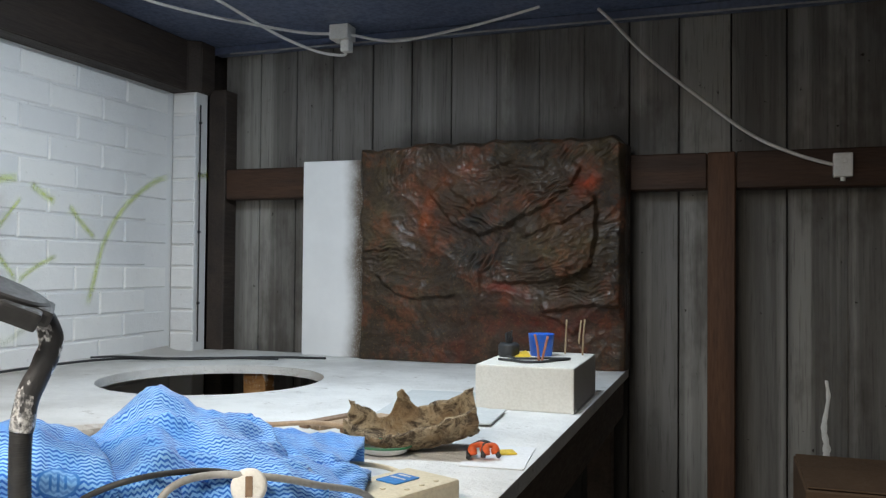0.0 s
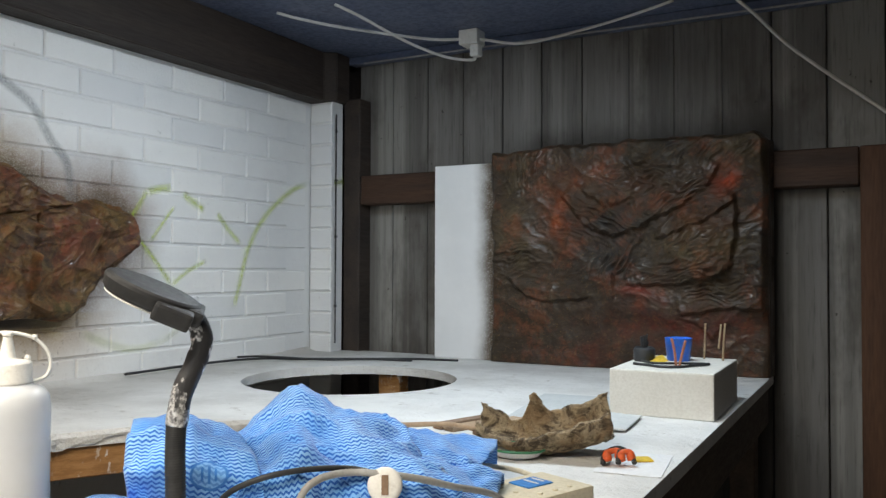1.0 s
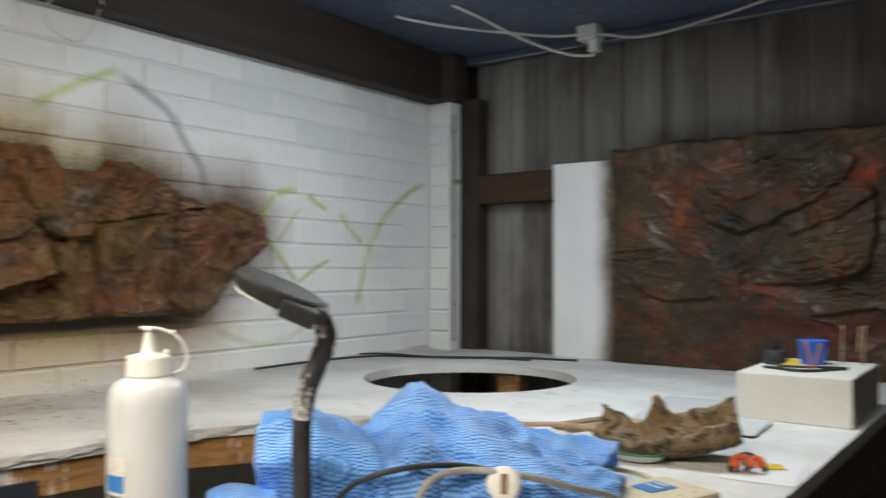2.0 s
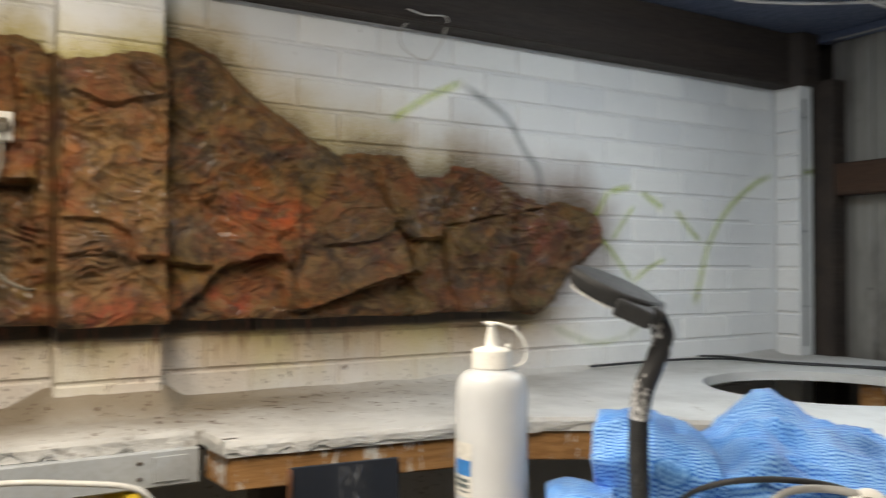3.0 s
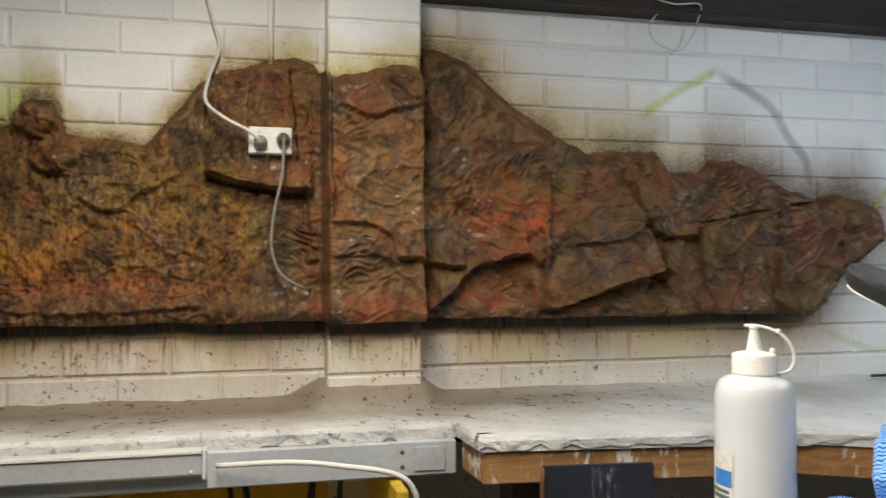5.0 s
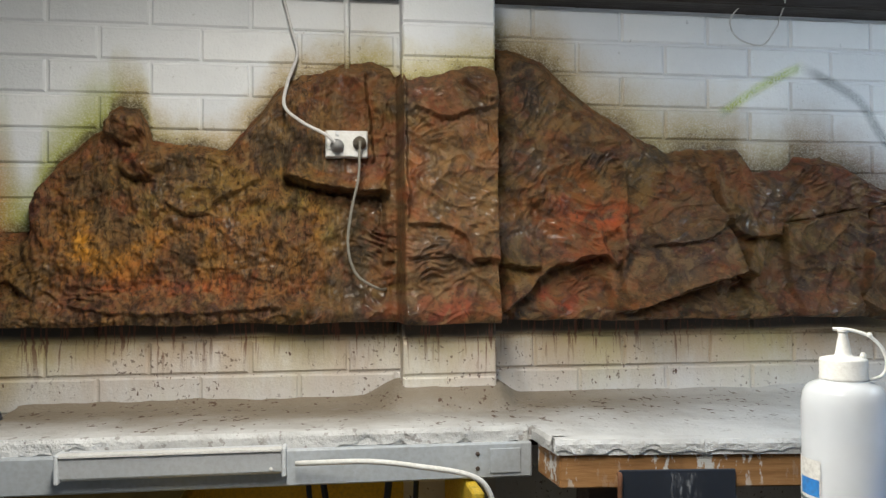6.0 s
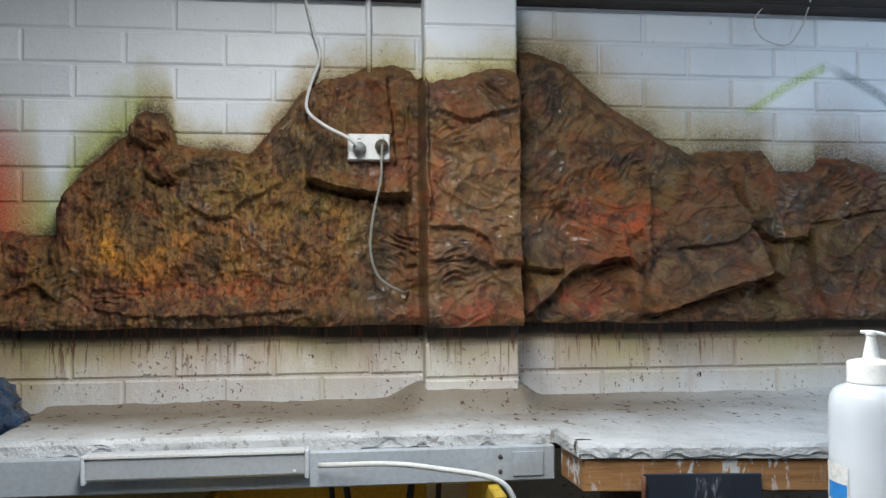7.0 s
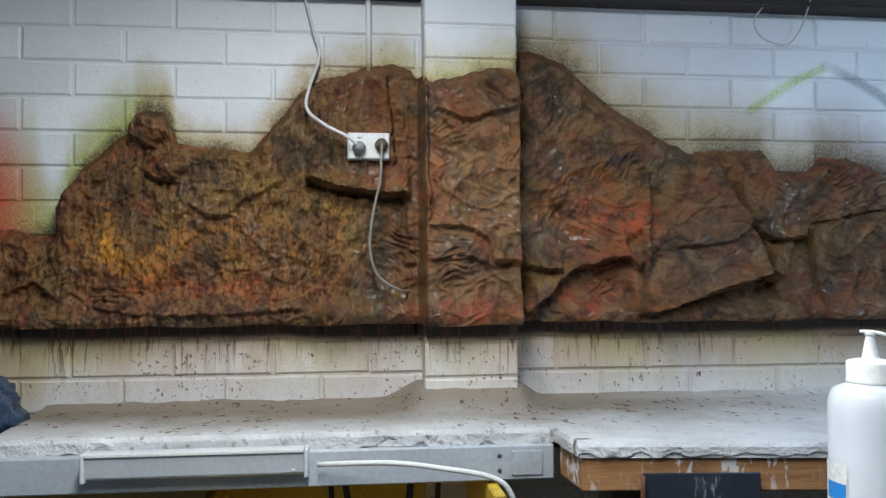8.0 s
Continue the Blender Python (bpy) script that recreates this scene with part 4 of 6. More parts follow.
plate_ob = part("black_plate", place(box(-0.003, 0.003, -0.160, 0.066, -0.10, 0.045, 0.002), pose(-1.503, 0.715, EYE - 0.435, 0, 0, -6)), BLACK)
tagged(plate_ob, "black painted board fixed to the bench beam", "board")
def scuff_material():
    n = Nodes("pale_scuff")
    uv = n.tree.nodes.new("ShaderNodeUVMap").outputs[0]
    u, v, _ = n.split(uv)
    soft = n.ramp(n.math("ABSOLUTE", n.math("SUBTRACT", u, 0.5)), 0.1, 0.5, 1, 0)
    n.done((0.42, 0.43, 0.45), 0.7, 0, 0.3)
    n.link(n.math("MULTIPLY", soft, n.ramp(n.noise(60, 5, 0.75, n.mapped((1, 2, 0.5))), 0.48, 0.66, 0, 0.55)), n.bsdf.inputs["Alpha"])
    return n.mat


bm = bmesh.new()
uvs = bm.loops.layers.uv.new("UVMap")
quad = bm.faces.new([bm.verts.new(q) for q in ((0.0042, -0.045, -0.1), (0.0042, 0.045, -0.1), (0.0042, 0.045, 0.04), (0.0042, -0.045, 0.04))])
for loop, uv in zip(quad.loops, ((0, 0), (1, 0), (1, 1), (0, 1))):
    loop[uvs].uv = uv
part("scuff_mark", place(bm, pose(-1.503, 0.680, EYE - 0.435, 0, 0, -6)), scuff_material(), plate_ob, "pale scuffed patch")
hook = part("screw_hook", tube([(-1.532, 0.56, EYE - 0.40), (-1.518, 0.557, EYE - 0.398), (-1.512, 0.555, EYE - 0.41), (-1.516, 0.556, EYE - 0.44), (-1.518, 0.557, EYE - 0.47)], 0.005, 6, 5), worn("rusty_steel", (0.16, 0.06, 0.03), (0.22, 0.10, 0.05), 40, 200, 0.7, 0.4), smooth=True)
tagged(hook, "rusty steel hook on the pine beam", "hook")

# ---- lamp batten under the rail ----
WHITE_METAL = worn("white_enamel", (0.62, 0.64, 0.66), (0.68, 0.70, 0.72), 6, 120, 0.4, 0.1, dirt=(0.4, 0.39, 0.37), dirty=0.3)
WHITE_PLASTIC = worn("white_plastic", (0.72, 0.71, 0.68), (0.78, 0.77, 0.74), 10, 140, 0.4, 0.08, dirt=(0.45, 0.42, 0.36), dirty=0.25)
batten = thing("batten_light", "grey enamelled strip light fixed to the bench rail", "strip light")
part("housing", prism([(-1.674, 0.352), (-1.646, 0.352), (-1.632, 0.360), (-1.640, 0.398), (-1.650, 0.404), (-1.674, 0.404)], -0.495, -0.085, 0.0015), WHITE_METAL, batten).matrix_world = Matrix(((1, 0, 0, 0), (0, 0, 1, 0), (0, -1, 0, EYE), (0, 0, 0, 1)))
part("reflector_lip", box(-1.650, -1.628, -0.495, -0.085, EYE - 0.3565, EYE - 0.3505, 0.0015, seg=2), WHITE_PLASTIC, batten, "white reflector lip")
for y0 in (-0.503, -0.084):
    part("end_cap", box(-1.673, -1.629, y0, y0 + 0.008, EYE - 0.406, EYE - 0.350, 0.002), WHITE_METAL, batten)
part("end_screw", place(lathe([(0.004, 0), (0.004, 0.002), (0.002, 0.003)], 10), Matrix.Translation((-1.640, -0.105, EYE - 0.392)) @ pose(0, 0, 0, 0, 90, 0)), WHITE_PLASTIC, batten)
cord = part("extension_lead", tube([(-1.648, -0.058, EYE - 0.385), (-1.60, 0.08, EYE - 0.375), (-1.585, 0.18, EYE - 0.385), (-1.57, 0.27, EYE - 0.40), (-1.57, 0.31, EYE - 0.43), (-1.58, 0.325, EYE - 0.50), (-1.6, 0.33, EYE - 0.7)], 0.0055, 8, 8), WHITE_PLASTIC, smooth=True)
tagged(cord, "white cord hanging from the strip light", "cord")
YELLOW = worn("yellow_plastic", (0.72, 0.48, 0.03), (0.80, 0.55, 0.05), 8, 120, 0.5, 0.2)
crate = thing("yellow_crate", "yellow painted crate under the bench", "crate")
part("side", box(-2.0, -1.60, 0.285, 0.310, 0.0, EYE - 0.443, 0.004), YELLOW, crate)
part("side", box(-2.0, -1.60, -0.30, -0.28, 0.0, EYE - 0.475, 0.004), YELLOW, crate)
part("back", box(-2.02, -2.0, -0.30, 0.310, 0.0, EYE - 0.45, 0.004), YELLOW, crate)
part("bottom", box(-2.0, -1.60, -0.28, 0.285, 0.0, 0.02, 0.004), YELLOW, crate)
for y0, tilt, r in ((0.02, 4, 0.006), (0.05, -6, 0.008), (0.12, 9, 0.007), (0.15, -3, 0.006)):
    rod = part("steel_rod", place(lathe([(r, 0.02), (r, 0.84), (r * 0.6, 0.85)], 10), pose(-1.75, y0, 0.02, tilt, 0, 0)), BLACK)
    tagged(rod, "dark steel rod standing in the yellow crate", "rod", group="rods in the crate")

# ---- electrical things on the brick wall ----
SOCKET_BLACK = worn("black_rubber", (0.018, 0.018, 0.02), (0.03, 0.03, 0.033), 20, 180, 0.55, 0.2, dirt=(0.08, 0.07, 0.06))
GREY_PLUG = worn("grey_plug", (0.30, 0.30, 0.29), (0.36, 0.36, 0.35), 20, 160, 0.5, 0.1)
outlet = thing("power_outlet", "cream double power outlet with two plugs in it", "power outlet")
part("mounting_block", box(-2.06, -2.012, 0.000, 0.103, EYE + 0.266, EYE + 0.333, 0.004, seg=2), WHITE_PLASTIC, outlet)
part("face_plate", box(-2.0115, -2.003, 0.002, 0.101, EYE + 0.268, EYE + 0.331, 0.003, seg=2), WHITE_PLASTIC, outlet)
for y0, z0, m in ((0.028, 0.293, GREY_PLUG), (0.082, 0.300, worn("brown_plug", (0.10, 0.085, 0.06), (0.15, 0.125, 0.09), 20, 160, 0.5, 0.1))):
    plug = part("plug", place(lathe([(0.0155, 0), (0.0165, 0.006), (0.015, 0.020), (0.010, 0.028), (0.006, 0.038)], 20), Matrix.Translation((-2.003, y0, EYE + z0)) @ pose(0, 0, 0, 0, 90, 0)), m, outlet, smooth=True)
    part("rocker_switch", box(-2.003, -1.999, y0 - 0.005, y0 + 0.005, EYE + 0.318, EYE + 0.329, 0.001), WHITE_PLASTIC, outlet)
CABLE = worn("white_cable_sheath", (0.62, 0.60, 0.57), (0.70, 0.68, 0.65), 12, 150, 0.5, 0.1, dirt=(0.35, 0.3, 0.26))
ob = part("power_cable", tube([(-2.06, -0.108, EYE + 0.69), (-2.06, -0.084, EYE + 0.593), (-2.055, -0.069, EYE + 0.529), (-2.03, -0.091, EYE + 0.451), (-2.0, -0.097, EYE + 0.387), (-1.975, -0.055, EYE + 0.345), (-1.965, 0.0, EYE + 0.315), (-1.975, 0.028, EYE + 0.293)], 0.0042, 8, 8), CABLE, smooth=True)
tagged(ob, "white cable looping down the wall to the outlet", "cable")
ob = part("lamp_cord", tube([(-1.966, 0.082, EYE + 0.30), (-1.955, 0.08, EYE + 0.26), (-1.955, 0.077, EYE + 0.209), (-1.955, 0.06, EYE + 0.129), (-1.96, 0.053, EYE + 0.049), (-1.965, 0.073, EYE - 0.017), (-1.98, 0.126, EYE - 0.052), (-2.03, 0.15, EYE - 0.054)], 0.0032, 8, 8), worn("grey_cord", (0.24, 0.22, 0.18), (0.30, 0.28, 0.23), 20, 150, 0.5, 0.1), smooth=True)
tagged(ob, "thin grey cord hanging from the outlet", "cord")
ob = part("conduit", tube([(-2.068, 0.052, EYE + 0.69), (-2.068, 0.053, EYE + 0.60), (-2.068, 0.054, EYE + 0.49)], 0.007, 8, 3), BRICK, smooth=True)
tagged(ob, "painted conduit running down the brick wall", "conduit")
ob = part("wire_loop", tube([(-2.03, 1.10, EYE + 0.70), (-2.04, 1.064, EYE + 0.653), (-2.05, 1.089, EYE + 0.608), (-2.05, 1.158, EYE + 0.591), (-2.05, 1.197, EYE + 0.633), (-2.04, 1.206, EYE + 0.665), (-1.985, 1.185, EYE + 0.70), (-1.98, 1.11, EYE + 0.695), (-1.985, 1.06, EYE + 0.705)], 0.0022, 6, 8), CABLE, smooth=True)
tagged(ob, "thin loop of wire hanging from the beam", "wire")

ob = part("pier_cable", tube([(-1.9655, 2.742, EYE + z) for z in (0.63, 0.40, 0.10, -0.12, -0.30)], 0.0028, 6, 6), SOCKET_BLACK, smooth=True)
tagged(ob, "thin black cable clipped down the corner pier", "cable")
for z in (0.56, 0.36, 0.13, -0.15):
    clip = part("cable_clip", box(-1.969, -1.961, 2.736, 2.748, EYE + z - 0.004, EYE + z + 0.004, 0.001), SOCKET_BLACK)
    tagged(clip, "small black clip holding the pier cable", "cable clip", group="clips on the corner pier")

# ---- cables at the ceiling and the outlet on the timber wall ----
junction = thing("junction_box", "white junction box under the ceiling with plug", "junction box")
part("box", box(-1.375, -1.30, 2.68, 2.75, CEIL_Z - 0.055, CEIL_Z - 0.001, 0.004, seg=2), WHITE_PLASTIC, junction)
part("plug", box(-1.335, -1.300, 2.69, 2.73, CEIL_Z - 0.10, CEIL_Z - 0.056, 0.006, seg=2), WHITE_PLASTIC, junction)
for label, pts in (("white cable drooping along the dark ceiling", [(-1.83, 2.20, 0.878), (-1.78, 2.26, 0.866), (-1.70, 2.40, 0.862), (-1.56, 2.56, 0.855), (-1.46, 2.66, 0.852), (-1.372, 2.70, 0.852)]),
                   ("white cable drooping along the dark ceiling", [(-1.60, 2.22, 0.878), (-1.57, 2.32, 0.862), (-1.54, 2.46, 0.838), (-1.50, 2.58, 0.814), (-1.42, 2.68, 0.785), (-1.335, 2.71, 0.772), (-1.318, 2.71, 0.785)]),
                   ("white cable slung along the top of the timber wall", [(-1.302, 2.71, 0.845), (-1.15, 2.76, 0.823), (-0.936, 2.77, 0.845), (-0.76, 2.76, 0.868), (-0.60, 2.70, 0.878)]),
                   ("white cable falling slantwise to the wall outlet", [(-0.415, 2.78, 0.879), (-0.359, 2.78, 0.821), (-0.249, 2.785, 0.699), (-0.068, 2.79, 0.542), (0.074, 2.79, 0.428), (0.2, 2.785, 0.363), (0.317, 2.785, 0.323)])):
    ob = part("ceiling_cable", tube([(x, y, EYE + z) for x, y, z in pts], 0.0055, 8, 8), CABLE, smooth=True)
    tagged(ob, label, "cable")
wall_socket = thing("wall_outlet", "small white outlet on the dark timber rail", "outlet")
part("body", box(0.308, 0.362, 2.775, 2.805, EYE + 0.288, EYE + 0.362, 0.004, seg=2), WHITE_PLASTIC, wall_socket)
part("rocker_switch", box(0.325, 0.345, 2.770, 2.7745, EYE + 0.33, EYE + 0.345, 0.001), WHITE_PLASTIC, wall_socket)
part("spout", place(lathe([(0.008, 0), (0.008, 0.012)], 12), pose(0.335, 2.79, EYE + 0.276)), WHITE_PLASTIC, wall_socket)


# ---- sprayed lines on the bricks ----
def spray_material(name, color, most=0.55):
    n = Nodes(name)
    uv = n.tree.nodes.new("ShaderNodeUVMap").outputs[0]
    u, v, _ = n.split(uv)
    soft = n.ramp(n.math("ABSOLUTE", n.math("SUBTRACT", v, 0.5)), 0.08, 0.48, 1, 0)
    ends = n.math("MULTIPLY", n.ramp(u, 0.0, 0.12), n.ramp(u, 1.0, 0.85))
    grit = n.ramp(n.noise(190, 3, 0.8), 0.25, 0.6, 0.35, 1)
    cover = n.math("MULTIPLY", n.math("MULTIPLY", soft, ends), n.math("MULTIPLY", grit, most))
    n.done(color, 0.6, 0, 0.3)
    n.link(cover, n.bsdf.inputs["Alpha"])
    return n.mat


FAINT_GREEN = spray_material("faint_green_spray_paint", (0.42, 0.50, 0.05), 0.22)
SPRAY_GREEN, SPRAY_GREY = spray_material("green_spray_paint", (0.42, 0.50, 0.05)), spray_material("grey_spray_paint", (0.16, 0.17, 0.18))


def sprayed(points, width, material, label):
    bm = bmesh.new()
    uvs = bm.loops.layers.uv.new("UVMap")
    line = spline([(0, y, z) for y, z in points], 8)
    rows = []
    for i, p in enumerate(line):
        t = (line[min(i + 1, len(line) - 1)] - line[max(0, i - 1)]).normalized()
        side = Vector((0, -t.z, t.y)) * width * 0.38
        face = WALL_X + 0.0025 if p.y < 2.73 else PIER_X + 0.0025
        rows.append([bm.verts.new((face, p.y + s * side.y, EYE + p.z + s * side.z)) for s in (-1, 1)])
    for i, (a, b) in enumerate(zip(rows, rows[1:])):
        if abs(a[0].co.x - b[0].co.x) > 0.01:
            continue
        f = bm.faces.new((a[0], b[0], b[1], a[1]))
        for loop, (u, v) in zip(f.loops, ((i, 0), (i + 1, 0), (i + 1, 1), (i, 1))):
            loop[uvs].uv = (u / (len(rows) - 1), v)
    ob = part("spray_line", bm, material)
    ob.visible_shadow = False
    return tagged(ob, label, "spray paint", group="sprayed lines on the bricks")


LINE = "faint yellow-green sprayed line on white bricks"
sprayed([(1.305, 0.552), (1.173, 0.487), (1.04, 0.400)], 0.055, SPRAY_GREEN, LINE)
sprayed([(1.27, 0.552), (1.394, 0.492), (1.464, 0.448), (1.525, 0.358), (1.578, 0.293), (1.59, 0.15)], 0.06, SPRAY_GREY, "soft grey sprayed line on white bricks")
for pts, wide in (([(1.870, 0.243), (1.92, 0.258), (1.975, 0.268)], 0.055), ([(2.02, 0.253), (2.07, 0.225), (2.128, 0.20)], 0.055), ([(2.18, 0.20), (2.24, 0.14), (2.31, 0.085)], 0.045),
                  ([(2.27, -0.15), (2.296, -0.079), (2.351, 0.08), (2.447, 0.204), (2.6, 0.31), (2.728, 0.355)], 0.05), ([(2.73, 0.345), (2.76, 0.353), (2.80, 0.36)], 0.045),
                  ([(1.80, 0.15), (1.851, 0.218), (1.87, 0.25)], 0.04), ([(1.82, 0.11), (1.9, 0.03), (1.98, -0.06)], 0.04), ([(1.97, -0.06), (2.05, -0.01), (2.14, 0.03)], 0.035),
                  ([(1.99, 0.21), (1.93, 0.14), (1.88, 0.08)], 0.03)):
    sprayed(pts, wide, SPRAY_GREEN, LINE)
for pts, wide in (([(1.62, -0.19), (1.74, -0.235), (1.83, -0.255), (1.95, -0.235)], 0.05), ([(1.92, -0.25), (2.02, -0.20), (2.12, -0.155)], 0.04)):
    sprayed(pts, wide, FAINT_GREEN, LINE)

# ---- things on the bench ----
def cloth_material():
    n = Nodes("blue_wave_cloth")
    uv = n.tree.nodes.new("ShaderNodeUVMap").outputs[0]
    u, v, _ = n.split(uv)
    zig = n.math("PINGPONG", n.math("DIVIDE", u, 0.0088), 0.5)
    wave = n.math("ADD", n.math("DIVIDE", v, 0.0063), n.math("MULTIPLY", zig, 1.0))
    stripe = n.math("PINGPONG", n.math("ADD", wave, n.math("MULTIPLY", n.noise(60, 2), 0.15)), 0.5)
    band = n.ramp(stripe, 0.16, 0.30)
    pale = n.mix(n.ramp(n.noise(12, 3), 0.35, 0.65), (0.16, 0.42, 0.84), (0.30, 0.57, 0.90))
    color = n.mix(band, (0.018, 0.13, 0.55), pale)
    n.bump(n.math("ADD", n.noise(420, 2), n.math("MULTIPLY", stripe, 0.8)), 0.35, 0.0012)
    c = n.tree.nodes.new("ShaderNodeVectorMath")      # printed oval badge
    c.operation = "DISTANCE"
    n.link(n.pos, c.inputs[0])
    c.inputs[1].default_value = (-0.648, 0.673, EYE - 0.226)
    ring = n.ramp(n.math("ABSOLUTE", n.math("SUBTRACT", c.outputs["Value"], 0.0195)), 0.0008, 0.0022, 1, 0)
    inner = n.ramp(c.outputs["Value"], 0.0185, 0.0195, 1, 0)
    color = n.mix(n.math("MULTIPLY", inner, 0.45), color, (0.20, 0.46, 0.85))
    bars = n.math("MULTIPLY", n.ramp(n.math("PINGPONG", n.math("DIVIDE", u, 0.008), 0.5), 0.28, 0.34), n.ramp(c.outputs["Value"], 0.012, 0.013, 1, 0))
    color = n.mix(n.math("MAXIMUM", ring, bars), color, (0.04, 0.2, 0.62))
    n.done(color, 0.8, 0, 0.2)
    n.bsdf.inputs["Sheen Weight"].default_value = 0.2
    return n.mat


CLOTH = cloth_material()


def sheet(name, grid, material, n, wrinkle, seed, label, category, group=""):
    """A draped cloth through a grid of points (x, y, height over the eye); its two long edges fall to the bench."""
    def fall(row, s):
        return [Vector((p.x * s, p.y * s, -0.3325)) for p in row]
    g = [[Vector(p) for p in row] for row in grid]
    g = [fall(g[0], 1.04), *g, fall(g[-1], 0.985)]
    def crisp(row):
        """Between a smooth line and straight runs with sharp bends."""
        straight = [p.lerp(q, k / n) for p, q in zip(row, row[1:]) for k in range(n)] + [row[-1]]
        return [p.lerp(q, 0.7) for p, q in zip(spline(row, n), straight)]
    fine = [crisp(row) for row in g]
    cols = [crisp([row[i] for row in fine]) for i in range(len(fine[0]))]
    bm = bmesh.new()
    uvs = bm.loops.layers.uv.new("UVMap")
    verts = []
    for i, col in enumerate(cols):
        line = []
        for j, p in enumerate(col):
            q = p * 14
            w = wrinkle * (1.6 * (1 - 2.2 * abs(noise.noise(Vector((q.x * 1.1 + seed, q.y * 1.1, q.z * 0.8))))) + 0.9 * (0.6 - 1.8 * abs(noise.noise(Vector((q.x * 2.6 + seed, q.y * 2.6, q.z * 2))))) + 0.3 * noise.noise(Vector((q.x * 7 + seed, q.y * 7, q.z * 7))))
            side = Vector((p.x, p.y, 0)).normalized()
            z = max(p.z + w * 0.8, -0.3325)
            line.append(bm.verts.new((p.x - side.x * w, p.y - side.y * w, EYE + z)))
        verts.append(line)
    us = [0.0]
    mid = len(cols[0]) // 2
    for a, b in zip(cols, cols[1:]):
        us.append(us[-1] + (b[mid] - a[mid]).length)
    vs = [0.0]
    half = cols[len(cols) // 2]
    for a, b in zip(half, half[1:]):
        vs.append(vs[-1] + (b - a).length)
    for i in range(len(verts) - 1):
        for j in range(len(verts[0]) - 1):
            f = bm.faces.new((verts[i][j], verts[i + 1][j], verts[i + 1][j + 1], verts[i][j + 1]))
            for loop, (a, b) in zip(f.loops, ((i, j), (i + 1, j), (i + 1, j + 1), (i, j + 1))):
                loop[uvs].uv = (us[a], vs[b])
    ob = part(name, bm, material, smooth=True)
    solid = ob.modifiers.new("thickness", "SOLIDIFY")
    solid.thickness, solid.offset = 0.0014, 1
    return tagged(ob, label, category, group)


sheet("cleaning_cloth", [
    [(-0.84, 0.741, -0.203), (-0.835, 0.777, -0.2), (-0.809, 0.804, -0.2), (-0.769, 0.815, -0.209), (-0.724, 0.802, -0.221)],
    [(-0.77, 0.669, -0.197), (-0.747, 0.694, -0.192), (-0.722, 0.721, -0.195), (-0.682, 0.731, -0.205), (-0.645, 0.738, -0.217)],
    [(-0.742, 0.64, -0.227), (-0.705, 0.652, -0.223), (-0.671, 0.672, -0.223), (-0.638, 0.691, -0.227), (-0.604, 0.708, -0.231)],
    [(-0.754, 0.657, -0.269), (-0.719, 0.666, -0.271), (-0.678, 0.679, -0.273), (-0.644, 0.699, -0.274), (-0.607, 0.718, -0.273)]],
    CLOTH, 8, 0.008, 1.0, "rolled blue cleaning cloth with white wave pattern", "cloth", "blue cloths on the bench")
sheet("cleaning_cloth", [
    [(-0.796, 0.83, -0.246), (-0.775, 0.877, -0.221), (-0.737, 0.947, -0.166), (-0.688, 0.959, -0.207), (-0.651, 1.008, -0.217), (-0.627, 1.046, -0.233)],
    [(-0.717, 0.767, -0.243), (-0.701, 0.808, -0.22), (-0.677, 0.867, -0.187), (-0.627, 0.879, -0.209), (-0.591, 0.928, -0.221), (-0.564, 0.968, -0.244)],
    [(-0.66, 0.724, -0.243), (-0.648, 0.761, -0.225), (-0.627, 0.804, -0.21), (-0.57, 0.822, -0.224), (-0.537, 0.867, -0.236), (-0.498, 0.924, -0.258)],
    [(-0.636, 0.705, -0.262), (-0.612, 0.727, -0.243), (-0.577, 0.754, -0.231), (-0.543, 0.792, -0.241), (-0.505, 0.84, -0.254), (-0.451, 0.893, -0.268)]],
    CLOTH, 8, 0.010, 4.0, "blue wave-patterned cloth crumpled into a peak", "cloth", "blue cloths on the bench")
sheet("cleaning_cloth", [
    [(-0.68, 1.108, -0.255), (-0.641, 1.154, -0.263), (-0.587, 1.182, -0.271), (-0.545, 1.202, -0.28)],
    [(-0.621, 1.027, -0.249), (-0.576, 1.053, -0.254), (-0.539, 1.095, -0.265), (-0.522, 1.147, -0.276)],
    [(-0.58, 0.981, -0.255), (-0.541, 1.004, -0.265), (-0.516, 1.039, -0.273), (-0.508, 1.087, -0.277)],
    [(-0.557, 0.972, -0.267), (-0.529, 0.998, -0.274), (-0.511, 1.03, -0.279), (-0.507, 1.066, -0.281)]],
    CLOTH, 8, 0.007, 8.0, "blue wave-patterned cloth folded flat beside the bark", "cloth", "blue cloths on the bench")
sheet("cleaning_cloth", [
    [(-0.619, 0.81, -0.221), (-0.587, 0.883, -0.238), (-0.547, 0.954, -0.255), (-0.5, 1.024, -0.277), (-0.47, 1.06, -0.29)],
    [(-0.59, 0.782, -0.235), (-0.549, 0.836, -0.245), (-0.518, 0.902, -0.263), (-0.48, 0.967, -0.282), (-0.459, 1.022, -0.294)],
    [(-0.557, 0.757, -0.258), (-0.522, 0.806, -0.268), (-0.492, 0.87, -0.282), (-0.467, 0.94, -0.297), (-0.448, 0.983, -0.303)]],
    CLOTH, 8, 0.008, 12.0, "blue wave-patterned cloth trailing towards the beige instrument", "cloth", "blue cloths on the bench")
